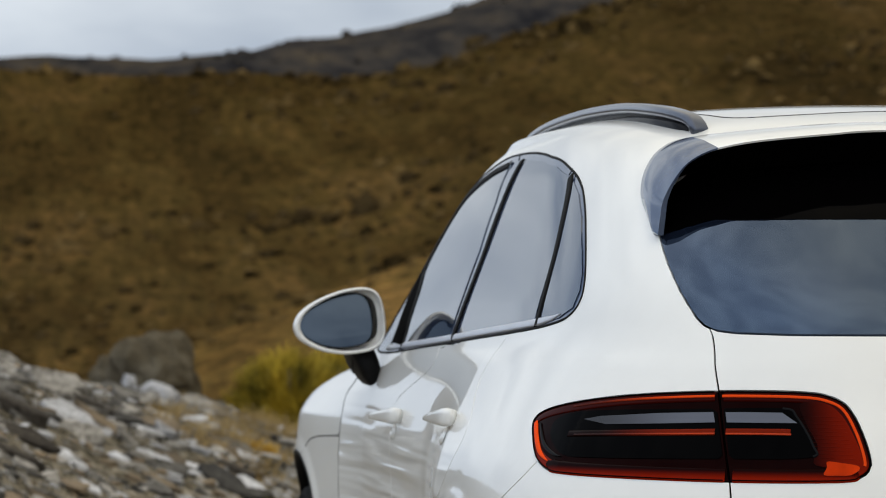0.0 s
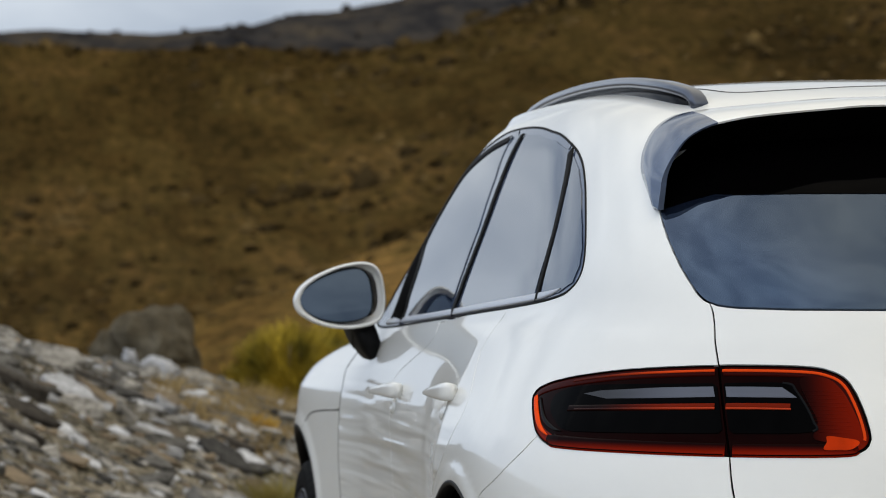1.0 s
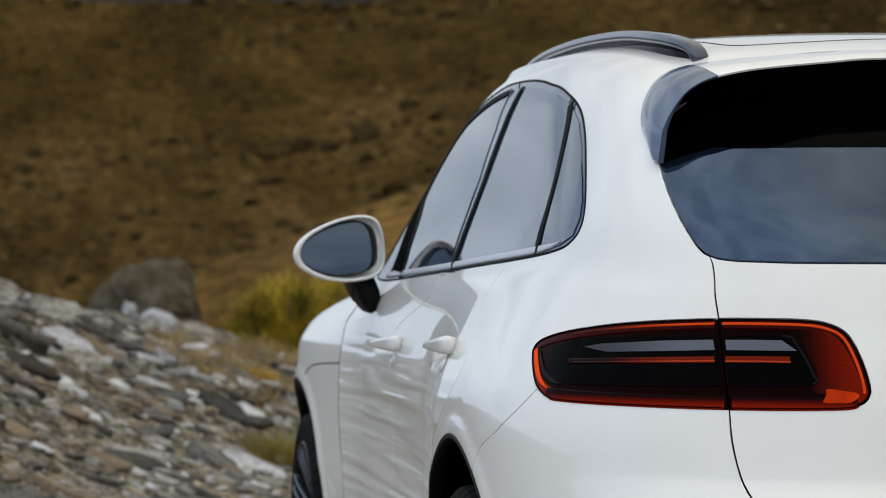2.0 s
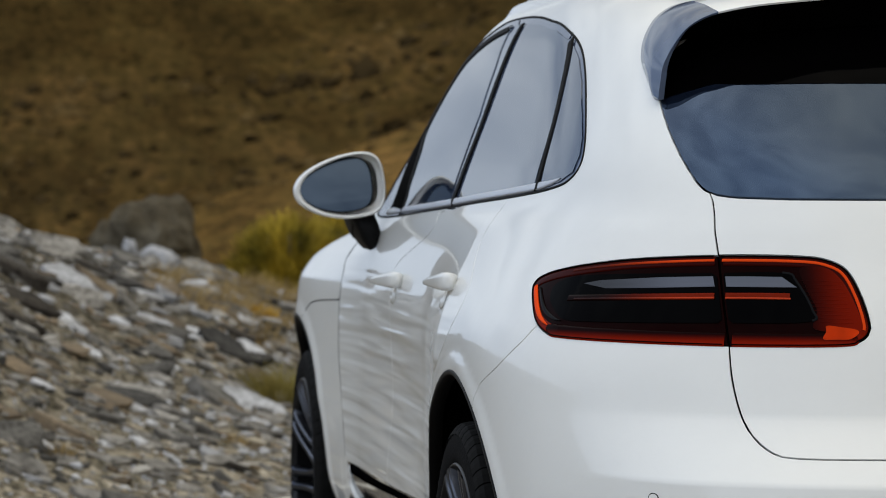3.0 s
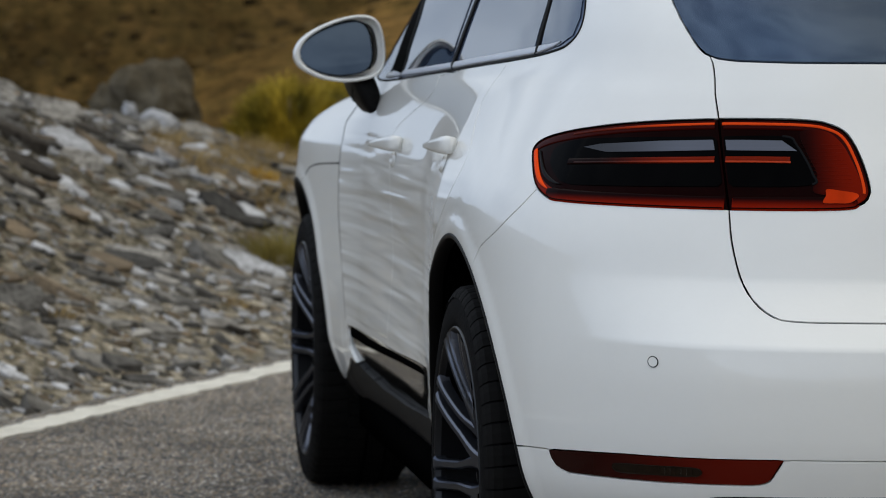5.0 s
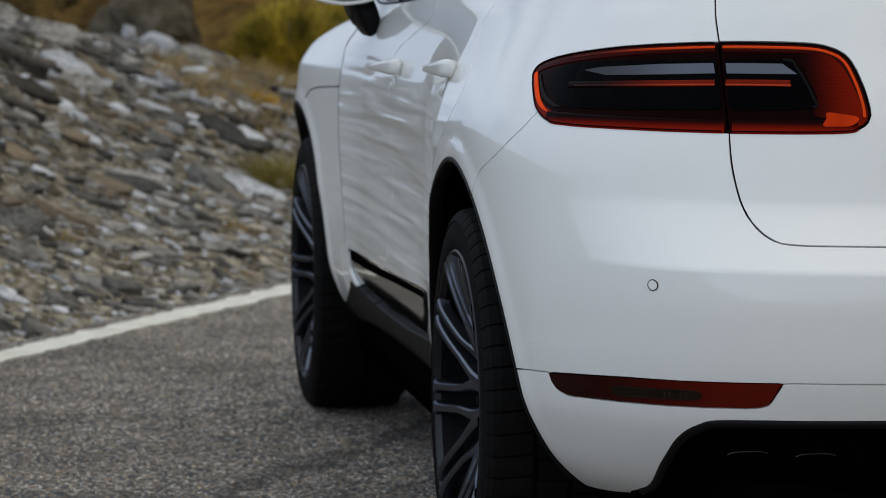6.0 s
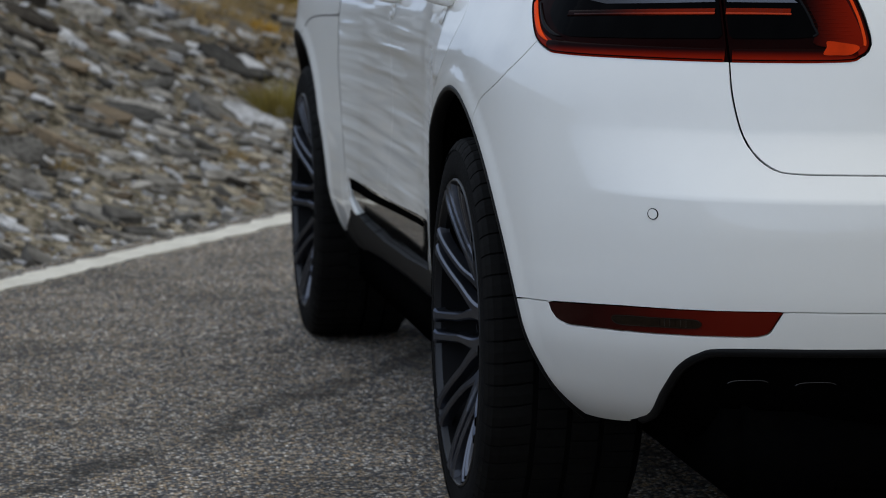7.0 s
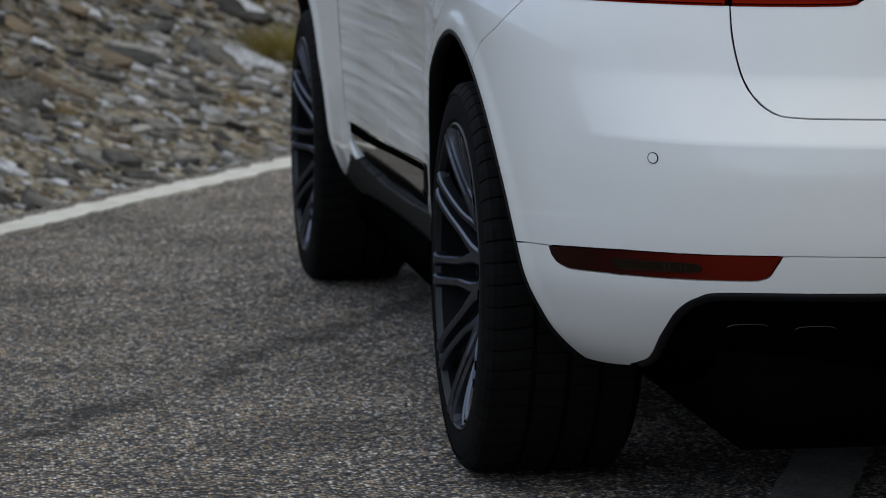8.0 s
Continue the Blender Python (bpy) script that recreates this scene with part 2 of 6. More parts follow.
    near = n.new("ShaderNodeMapRange")
    near.inputs["From Min"].default_value, near.inputs["From Max"].default_value = 13, 19
    l.new(dist.outputs["Value"], near.inputs["Value"])
    mix = n.new("ShaderNodeMixRGB")
    l.new(near.outputs["Result"], mix.inputs["Fac"])
    # pale gravel on the verge; scree above darkened, partly for its shade
    aside = n.new("ShaderNodeVectorMath")
    aside.operation = "DOT_PRODUCT"
    aside.inputs[1].default_value = (-math.cos(radians(28)), math.sin(radians(28)), 0)
    l.new(geo.outputs["Position"], aside.inputs[0])
    gravel = n.new("ShaderNodeMapRange")
    gravel.inputs["From Min"].default_value, gravel.inputs["From Max"].default_value = 4.3, 6.1
    gravel.inputs["To Min"].default_value, gravel.inputs["To Max"].default_value = 2.5, .80
    l.new(aside.outputs["Value"], gravel.inputs["Value"])
    toned = n.new("ShaderNodeVectorMath")
    toned.operation = "SCALE"
    l.new(soil, toned.inputs[0])
    l.new(gravel.outputs["Result"], toned.inputs["Scale"])
    l.new(toned.outputs[0], mix.inputs["Color1"])
    # bare dark rock on the ridge behind
    rock = ramp_node(tex(.30, 8, .70), [(.38, (.016, .016, .018)), (.48, (.036, .033, .031)), (.56, (.052, .044, .036)), (.68, (.078, .062, .042))])
    wander = n.new("ShaderNodeMath")
    wander.operation = "MULTIPLY_ADD"
    wander.inputs[1].default_value = 40
    l.new(tex(.02, 5, .6), wander.inputs[0])
    l.new(dist.outputs["Value"], wander.inputs[2])
    ridge = n.new("ShaderNodeMapRange")
    ridge.inputs["From Min"].default_value, ridge.inputs["From Max"].default_value = 178, 205
    l.new(wander.outputs[0], ridge.inputs["Value"])
    far_mix = n.new("ShaderNodeMixRGB")
    l.new(ridge.outputs["Result"], far_mix.inputs["Fac"])
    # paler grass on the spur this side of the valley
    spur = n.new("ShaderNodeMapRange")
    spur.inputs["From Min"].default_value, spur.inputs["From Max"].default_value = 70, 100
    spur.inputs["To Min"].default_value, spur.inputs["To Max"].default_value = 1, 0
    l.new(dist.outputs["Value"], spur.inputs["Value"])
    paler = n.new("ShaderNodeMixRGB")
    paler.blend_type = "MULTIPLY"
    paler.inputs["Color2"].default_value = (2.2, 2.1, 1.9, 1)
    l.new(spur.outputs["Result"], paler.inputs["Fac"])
    l.new(height_toned.outputs[0], paler.inputs["Color1"])
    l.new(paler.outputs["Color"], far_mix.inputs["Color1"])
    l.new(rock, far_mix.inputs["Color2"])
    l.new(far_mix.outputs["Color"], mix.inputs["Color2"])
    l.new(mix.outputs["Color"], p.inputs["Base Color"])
    b = n.new("ShaderNodeBump")
    b.inputs["Strength"].default_value, b.inputs["Distance"].default_value = .6, .08
    l.new(tex(14, 6, .7), b.inputs["Height"])
    l.new(b.outputs["Normal"], p.inputs["Normal"])
    return mat


def asphalt_material():
    """Worn asphalt with brown and pale chippings of about 7 mm, darker tracks and cracks."""
    mat = bpy.data.materials.new("worn_asphalt")
    mat.use_nodes = True
    n, l = mat.node_tree.nodes, mat.node_tree.links
    p = n["Principled BSDF"]
    p.inputs["Roughness"].default_value, p.inputs["Specular IOR Level"].default_value = .8, .3
    geo = n.new("ShaderNodeNewGeometry")
    cells = n.new("ShaderNodeTexVoronoi")
    cells.inputs["Scale"].default_value = 128
    l.new(geo.outputs["Position"], cells.inputs["Vector"])
    sep = n.new("ShaderNodeSeparateColor")
    l.new(cells.outputs["Color"], sep.inputs["Color"])
    chips = n.new("ShaderNodeValToRGB")
    stops = [(0, (.024, .024, .026)), (.34, (.068, .068, .071)), (.56, (.152, .149, .147)), (.72, (.34, .235, .125)), (.86, (.37, .31, .23)), (1.0, (.70, .67, .61))]
    while len(chips.color_ramp.elements) < len(stops):
        chips.color_ramp.elements.new(.5)
    for e, (at, c) in zip(chips.color_ramp.elements, stops):
        e.position, e.color = at, (*c, 1)
    l.new(sep.outputs["Red"], chips.inputs["Fac"])
    edge = n.new("ShaderNodeMapRange")
    edge.inputs["From Min"].default_value, edge.inputs["From Max"].default_value = .25, .75
    edge.inputs["To Min"].default_value, edge.inputs["To Max"].default_value = 1.3, .30
    l.new(cells.outputs["Distance"], edge.inputs["Value"])
    wide = n.new("ShaderNodeTexNoise")
    wide.inputs["Scale"].default_value, wide.inputs["Detail"].default_value = 2.2, 7
    l.new(geo.outputs["Position"], wide.inputs["Vector"])
    blot = n.new("ShaderNodeMapRange")
    blot.inputs["From Min"].default_value, blot.inputs["From Max"].default_value = .32, .68
    blot.inputs["To Min"].default_value, blot.inputs["To Max"].default_value = .74, 1.48
    l.new(wide.outputs["Fac"], blot.inputs["Value"])
    # thin tar-dark cracks
    warp = n.new("ShaderNodeTexNoise")
    warp.inputs["Scale"].default_value, warp.inputs["Detail"].default_value, warp.inputs["Roughness"].default_value = .8, 6, .65
    l.new(geo.outputs["Position"], warp.inputs["Vector"])
    off = n.new("ShaderNodeMath")
    off.operation = "SUBTRACT"
    off.inputs[1].default_value = .5
    l.new(warp.outputs["Fac"], off.inputs[0])
    mag = n.new("ShaderNodeMath")
    mag.operation = "ABSOLUTE"
    l.new(off.outputs[0], mag.inputs[0])
    crack = n.new("ShaderNodeMapRange")
    crack.inputs["From Min"].default_value, crack.inputs["From Max"].default_value = .0, .012
    crack.inputs["To Min"].default_value, crack.inputs["To Max"].default_value = .45, 1.0
    l.new(mag.outputs[0], crack.inputs["Value"])
    col = chips.outputs["Color"]
    # dark weathered seam that runs along the lane
    aside = n.new("ShaderNodeVectorMath")
    aside.operation = "DOT_PRODUCT"
    aside.inputs[1].default_value = (-math.cos(radians(28)), math.sin(radians(28)), 0)
    l.new(geo.outputs["Position"], aside.inputs[0])
    sway = n.new("ShaderNodeTexNoise")
    sway.inputs["Scale"].default_value, sway.inputs["Detail"].default_value, sway.inputs["Roughness"].default_value = 1.6, 9, .8
    l.new(geo.outputs["Position"], sway.inputs["Vector"])
    seam_at = n.new("ShaderNodeMath")
    seam_at.operation = "MULTIPLY_ADD"
    seam_at.inputs[1].default_value = .55
    l.new(sway.outputs["Fac"], seam_at.inputs[0])
    l.new(aside.outputs["Value"], seam_at.inputs[2])
    off_seam = n.new("ShaderNodeMath")
    off_seam.operation = "SUBTRACT"
    off_seam.inputs[1].default_value = 3.445 - 1.72 + .275
    l.new(seam_at.outputs[0], off_seam.inputs[0])
    seam_far = n.new("ShaderNodeMath")
    seam_far.operation = "ABSOLUTE"
    l.new(off_seam.outputs[0], seam_far.inputs[0])
    patchy = n.new("ShaderNodeTexNoise")
    patchy.inputs["Scale"].default_value, patchy.inputs["Detail"].default_value = 5.5, 8
    l.new(geo.outputs["Position"], patchy.inputs["Vector"])
    reach = n.new("ShaderNodeMapRange")
    reach.inputs["From Min"].default_value, reach.inputs["From Max"].default_value = .36, .62
    reach.inputs["To Min"].default_value, reach.inputs["To Max"].default_value = .004, .10
    l.new(patchy.outputs["Fac"], reach.inputs["Value"])
    ratio = n.new("ShaderNodeMath")
    ratio.operation = "DIVIDE"
    l.new(seam_far.outputs[0], ratio.inputs[0])
    l.new(reach.outputs["Result"], ratio.inputs[1])
    seam = n.new("ShaderNodeMapRange")
    seam.inputs["From Min"].default_value, seam.inputs["From Max"].default_value = .3, 1.0
    seam.inputs["To Min"].default_value, seam.inputs["To Max"].default_value = .40, 1.0
    l.new(ratio.outputs[0], seam.inputs["Value"])
    for s in (edge, blot, crack, seam):
        m = n.new("ShaderNodeVectorMath")
        m.operation = "SCALE"
        l.new(col, m.inputs[0])
        l.new(s.outputs["Result"], m.inputs["Scale"])
        col = m.outputs[0]
    l.new(col, p.inputs["Base Color"])
    b = n.new("ShaderNodeBump")
    b.inputs["Strength"].default_value, b.inputs["Distance"].default_value = .7, .004
    b.invert = True
    l.new(cells.outputs["Distance"], b.inputs["Height"])
    l.new(b.outputs["Normal"], p.inputs["Normal"])
    return mat


EARTH, ASPHALT = earth_material(), asphalt_material()
ROAD_PAINT = material("worn_white_road_paint", (.86, .83, .74), .8, vary=.1, grain=120, blotch=9, color2=(.56, .53, .45), bump=.4, bump_scale=130)
# centre dashes: worn, and the car's shade put into the colour
SHADED_WORN_PAINT = material("worn_shaded_road_paint", (.33, .315, .285), .8, vary=.1, grain=90, blotch=7, color2=(.10, .096, .088), bump=.4, bump_scale=130)
SLATE = material("slate", (.283, .266, .238), .75, spec=.2, vary=.25, grain=18, blotch=5, color2=(.042, .037, .030), bump=.5, bump_scale=35, island=.8)
SLATE_PALE = material("pale_slate", (.60, .605, .625), .65, spec=.25, vary=.2, grain=18, blotch=4, color2=(.21, .205, .20), bump=.4, bump_scale=35, island=.35)
SLATE_RUST = material("rusty_slate", (.25, .19, .12), .8, spec=.2, vary=.25, grain=25, blotch=5, color2=(.11, .085, .06), bump=.5, bump_scale=35, island=.45)
# dark slabs, their tone also standing in for shadowed edges under ledges
SLATE_DARK_SHADE = material("dark_shaded_slate", (.070, .060, .048), .8, spec=.15, vary=.25, grain=18, blotch=5, color2=(.016, .013, .010), bump=.5, bump_scale=35, island=.3)
BOULDER = material("brown_boulder", (.058, .046, .028), .9, spec=.05, vary=.25, grain=9, blotch=5, color2=(.125, .108, .078), bump=.6, bump_scale=18)

# ---- helpers for meshes ----
def mesh_object(name, verts, faces, mat, parent=None, label="", smooth=True, normals=None):
    data = bpy.data.meshes.new(name)
    data.from_pydata([tuple(v) for v in verts], [], [tuple(f) for f in faces])
    data.materials.append(mat)
    if smooth:
        data.polygons.foreach_set("use_smooth", [True] * len(data.polygons))
    data.update()
    if normals is not None:
        data.normals_split_custom_set_from_vertices([tuple(v) for v in normals])
    ob = new(name, data)
    if parent:
        ob.parent = parent
    if label:
        ob["label"] = label
    return ob


def part(name, bm, mat, parent, label="", smooth=True):
    """One bmesh as one mesh object under a thing or a part."""
    data = bpy.data.meshes.new(name)
    bm.normal_update()
    bm.to_mesh(data)
    bm.free()
    data.materials.append(mat)
    if smooth:
        data.polygons.foreach_set("use_smooth", [True] * len(data.polygons))
    ob = new(name, data)
    if parent:
        ob.parent = parent
    if label:
        ob["label"] = label
    return ob


def spline(knots, steps=8, closed=False):
    """Catmull-Rom through the knots."""
    k = [np.array(p, float) for p in knots]
    n, out = len(k), []
    for i in range(n if closed else n - 1):
        a, b, c, d = ((k[(i - 1) % n], k[i], k[(i + 1) % n], k[(i + 2) % n]) if closed
                      else (k[max(i - 1, 0)], k[i], k[i + 1], k[min(i + 2, n - 1)]))
        for s in range(steps):
            t = s / steps
            out.append(.5 * (2 * b + (c - a) * t + (2 * a - 5 * b + 4 * c - d) * t * t + (3 * b - a - 3 * c + d) * t ** 3))
    if not closed:
        out.append(k[-1])
    return np.array(out)


def inside(poly, a, b):
    """Which of the points (a, b) lie in the polygon."""
    res = np.zeros(np.shape(a), bool)
    x0, y0 = poly[-1]
    for x1, y1 in poly:
        if y1 != y0:
            res ^= ((y1 > b) != (y0 > b)) & (a < (x0 - x1) * (b - y1) / (y0 - y1) + x1)
        x0, y0 = x1, y1
    return res


def sweep(path, profile, ups, scale=None, cap=True):
    """Faces of a closed profile (across, up) carried along a path."""
    path = np.array(path, float)
    n, m = len(path), len(profile)
    verts, faces = [], []
    for i in range(n):
        t = path[min(i + 1, n - 1)] - path[max(i - 1, 0)]
        t = t / np.linalg.norm(t)
        up = np.array(ups[i] if np.ndim(ups) > 1 else ups, float)
        side = np.cross(t, up)
        side /= np.linalg.norm(side)
        up = np.cross(side, t)
        k = 1 if scale is None else scale[i]
        for a, b in profile:
            verts.append(path[i] + k * (a * side + b * up))
    for i in range(n - 1):
        for j in range(m):
            faces.append((i * m + j, i * m + (j + 1) % m, (i + 1) * m + (j + 1) % m, (i + 1) * m + j))
    if cap:
        faces += [tuple(range(m - 1, -1, -1)), tuple(range((n - 1) * m, n * m))]
    return verts, faces


def rounded(w, h, r, k=4):
    """A rounded rectangle as a profile."""
    out = []
    for cx, cy, a0 in ((w / 2 - r, h / 2 - r, 0), (-w / 2 + r, h / 2 - r, 90), (-w / 2 + r, -h / 2 + r, 180), (w / 2 - r, -h / 2 + r, 270)):
        for i in range(k + 1):
            a = radians(a0 + 90 * i / k)
            out.append((cx + r * math.cos(a), cy + r * math.sin(a)))
    return out


MIRRORED = Matrix.Diagonal((-1, 1, 1, 1))


def both_sides(ob):
    """A mirrored twin of a left-hand part for the right-hand side."""
    twin = ob.copy()
    twin.data = ob.data.copy()
    twin.data.transform(MIRRORED)
    twin.data.flip_normals()
    scene.collection.objects.link(twin)
    for child in ob.children:
        both_sides(child).parent = twin
    return twin



# ---- ground ----
ROAD_TURN = radians(28)
ALONG, LEFT = np.array([math.sin(ROAD_TURN), math.cos(ROAD_TURN)]), np.array([-math.cos(ROAD_TURN), math.sin(ROAD_TURN)])
LINE_AT = np.array([-1.27, 4.95])


def on_road(u, v, z=0.0):
    """World place from metres along the road and metres to the left of its edge line."""
    p = LINE_AT + u * ALONG + v * LEFT
    return (p[0], p[1], z)


def ramp(a, lo, hi):
    t = np.clip((np.asarray(a, float) - lo) / (hi - lo), 0, 1)
    return t * t * (3 - 2 * t)


def fractal(x, y, size, octaves=4, seed=0.0):
    """Smooth noise over the plane, about -1 to 1."""
    out = np.zeros(np.shape(x))
    amp = 1.0
    for o in range(octaves):
        f = 2 ** o / size
        out += amp * np.array([noise.noise((a * f + seed, b * f - seed, seed + o * 7.3)) for a, b in zip(np.ravel(x), np.ravel(y))]).reshape(np.shape(x))
        amp *= .5
    return out


def table(at, xs, vs):
    return np.interp(at, xs, vs)


def terrain(x, y):
    """Height of the ground."""
    px, py = x - LINE_AT[0], y - LINE_AT[1]
    u, v = px * ALONG[0] + py * ALONG[1], px * LEFT[0] + py * LEFT[1]
    crest = table(u, [-40, -10, 0, 5.2, 6.35, 7.6, 9.0, 12, 20, 60], [2.2, 2.0, 1.5, 1.03, .83, .72, .44, .22, .1, .1])
    bank = crest * (.08 * ramp(v, .2, 1.0) + .92 * ramp(v, .55, 3.6)) - (crest + 1.4) * ramp(v, 3.9, 9.0)
    # unseen slope across the road, added to darken reflections in the car
    unseen_rise = .22 * np.clip(-v - 8.0, 0, 70) ** 1.0 * ramp(-v, 7.5, 10.0)
    near = np.where(v > 0, bank, unseen_rise) - .02
    dx, dy = x + 1.85, y + 6.07
    k = np.hypot(dx, dy)
    az = np.degrees(np.arctan2(dx, dy))
    front = table(az, [-180, -60, -20, -6, -2.5, -.6, .6, 2.5, 5.0, 6.2, 6.8, 7.6, 8.4, 8.9, 12, 18, 40, 90, 180], [1.5, 1.2, 1.0, 1.2, 3.5, 4.35, 4.38, 4.32, 4.32, 4.28, 4.30, 4.46, 4.62, 4.92, 5.9, 6.9, 5.0, 2.5, 1.5])
    behind = table(az, [-180, -60, -20, -6, -2.5, -.6, .4, 1.4, 3.2, 4.9, 5.6, 6.4, 7.4, 8.4, 9.0, 12, 18, 40, 90, 180],
                   [1.6, 1.3, 1.1, 1.3, 3.5, 4.25, 4.36, 4.41, 4.32, 4.45, 4.68, 4.76, 4.96, 5.26, 5.46, 6.4, 7.4, 5.4, 2.6, 1.6])
    spur = table(az, [-180, -20, -.6, 3, 3.9, 5.6, 7.4, 10, 16, 40, 180], [-2, -2, -1.3, -.65, -.28, .28, .95, 2.2, 3.4, 2, -2])
    h_front = 1.16 + 150 * np.tan(np.radians(front))
    h_back = 1.16 + 300 * np.tan(np.radians(behind))
    h_spur = 1.16 + 75 * np.tan(np.radians(spur))
    t1, t2 = np.clip((k - 26) / (75 - 26), 0, 1), np.clip((k - 92) / (150 - 92), 0, 1)
    hill = -1.6 + (h_spur + 1.6) * t1 * (1.3 - .3 * t1) - 1.8 * ramp(k, 76, 92)
    hill = hill + (h_front - h_spur + 1.8) * (.75 * t2 + .25 * t2 * t2)
    hill = hill + (h_back - h_front) * ramp(k, 160, 300) - 5 * bell_k(k, 190, 155, 245) - h_back * .9 * ramp(k, 310, 1500)
    w = ramp(k, 22, 34) * ramp(v, -7.0, 2.0)
    return near * (1 - w) + hill * w, u, v, k, az


def bell_k(a, mid, lo, hi):
    t = np.where(a < mid, (a - lo) / (mid - lo), (hi - a) / (hi - mid))
    t = np.clip(t, 0, 1)
    return t * t * (3 - 2 * t)


def build_ground():
    az = np.radians(np.concatenate([np.arange(-178, -8, 3.4), np.arange(-8, 24, .16), np.arange(24, 182, 3.4)]))
    ks = np.concatenate([np.linspace(.6, 9.5, 14), np.arange(9.8, 25, .085), np.geomspace(25.2, 3500, 150)])
    A, K = np.meshgrid(az, ks, indexing="ij")
    x, y = -1.85 + K * np.sin(A), -6.07 + K * np.cos(A)
    z, u, v, k, _ = terrain(x, y)
    rough = fractal(x, y, .5, 3, 3.1) * .05 * ramp(v, .25, 1.6) * (1 - ramp(k, 22, 40))
    rough += fractal(x, y, 22, 5, 9.7) * .5 * ramp(k, 40, 140)
    z = z + rough
    na, nk = x.shape
    verts = np.stack([x, y, z], -1).reshape(-1, 3)
    faces = [(i * nk + j, ((i + 1) % na) * nk + j, ((i + 1) % na) * nk + j + 1, i * nk + j + 1) for i in range(na) for j in range(nk - 1)]
    faces.append(tuple(i * nk for i in range(na))[::-1])
    faces = [f[::-1] for f in faces]
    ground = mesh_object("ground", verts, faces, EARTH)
    return tagged(ground, "brown grassy hillside with a stony roadside bank", "ground", kind="structure")


def road_strip(name, v0, v1, z, mat, u0, u1, steps, waver=0.0, thick=.03, label="", kind="structure", parent=None, swing=0.0):
    verts, faces = [], []
    for i in range(steps + 1):
        u = u0 + (u1 - u0) * i / steps
        wob = [waver * noise.noise((u * 9, k * 5.1, 2.2)) + .6 * waver * noise.noise((u * 31, k * 9.1, 4.2)) for k in (0, 1)]
        drift = swing * (u - u0)
        a, b = v0 + wob[0] + drift, v1 + wob[1] + drift
        verts += [on_road(u, a, z - thick), on_road(u, a, z), on_road(u, b, z), on_road(u, b, z - thick)]
    for i in range(steps):
        for j in range(3):
            faces.append((i * 4 + j, i * 4 + j + 1, i * 4 + j + 5, i * 4 + j + 4))
    ob = mesh_object(name, verts, [f[::-1] for f in faces], mat, parent, smooth=False)
    return tagged(ob, label, name.replace("_", " "), kind=kind)


ground = build_ground()
road_strip("road", -7.0, .17, 0.0, ASPHALT, -60, 60, 600, .02, .06, "worn grey asphalt mountain road")
road_strip("edge_line", -.06, .082, .004, ROAD_PAINT, -60, 60, 3600, .030, .004, "white painted edge line, worn")
for at in (-15.9, -10.2, -4.75, 1.2, 6.9, 12.6, 18.3):
    road_strip("centre_line", -3.430 if at == -4.75 else -3.325, -3.287 if at == -4.75 else -3.22, .004, SHADED_WORN_PAINT, at, at + 1.44, 40, .008, .004, "white painted centre dash, worn and darkened for the car's shade", swing=.13 if at == -4.75 else 0.0)


# ---- the car's outer skin: a stack of rounded outlines, rear axle at the origin ----
def smooth_curve(knots):
    """Monotone cubic through (at, value) knots."""
    k = np.array(knots, float)
    h, d = np.diff(k[:, 0]), np.diff(k[:, 1]) / np.diff(k[:, 0])
    m = np.zeros(len(k))
    m[0], m[-1] = d[0], d[-1]
    for i in range(1, len(k) - 1):
        if d[i - 1] * d[i] > 0:
            w1, w2 = 2 * h[i] + h[i - 1], h[i] + 2 * h[i - 1]
            m[i] = (w1 + w2) / (w1 / d[i - 1] + w2 / d[i])

    def value(at):
        at = np.clip(np.asarray(at, float), k[0, 0], k[-1, 0])
        i = np.clip(np.searchsorted(k[:, 0], at) - 1, 0, len(k) - 2)
        t = (at - k[i, 0]) / h[i]
        return ((1 + 2 * t) * (1 - t) ** 2 * k[i, 1] + t * (1 - t) ** 2 * h[i] * m[i]
                + t * t * (3 - 2 * t) * k[i + 1, 1] + t * t * (t - 1) * h[i] * m[i + 1])
    return value


HALF_WIDTH = smooth_curve([(.22, .78), (.30, .865), (.36, .895), (.45, .912), (.60, .908), (.75, .902), (.88, .898), (.96, .888),
                           (1.03, .872), (1.09, .853), (1.12, .838), (1.20, .812), (1.30, .775), (1.40, .735), (1.47, .704), (1.51, .680), (1.54, .652),
                           (1.56, .615), (1.58, .51), (1.60, .27), (1.608, .01)])
REAR_END = smooth_curve([(.22, -.70), (.33, -.88), (.45, -.95), (.535, -.962), (.62, -.958), (.70, -.943), (.80, -.922), (.92, -.902), (1.05, -.855),
                         (1.15, -.81), (1.30, -.68), (1.42, -.545), (1.50, -.40), (1.54, -.25), (1.575, .05), (1.60, .45), (1.608, .8)])
FRONT_END = smooth_curve([(.22, 3.50), (.45, 3.66), (.65, 3.69), (.80, 3.62), (.90, 3.48), (.97, 3.28), (1.03, 2.95), (1.06, 2.74), (1.12, 2.58), (1.30, 2.28),
                          (1.45, 1.98), (1.53, 1.75), (1.58, 1.5), (1.60, 1.25), (1.608, .85)])
REAR_ROUND = smooth_curve([(.22, 2.8), (.6, 3.0), (.95, 2.8), (1.15, 3.2), (1.30, 3.6), (1.45, 3.2), (1.608, 2.2)])
REAR_START = smooth_curve([(.22, -.05), (.9, 0.0), (1.1, .15), (1.3, .3), (1.5, .45), (1.56, .62), (1.608, .81)])
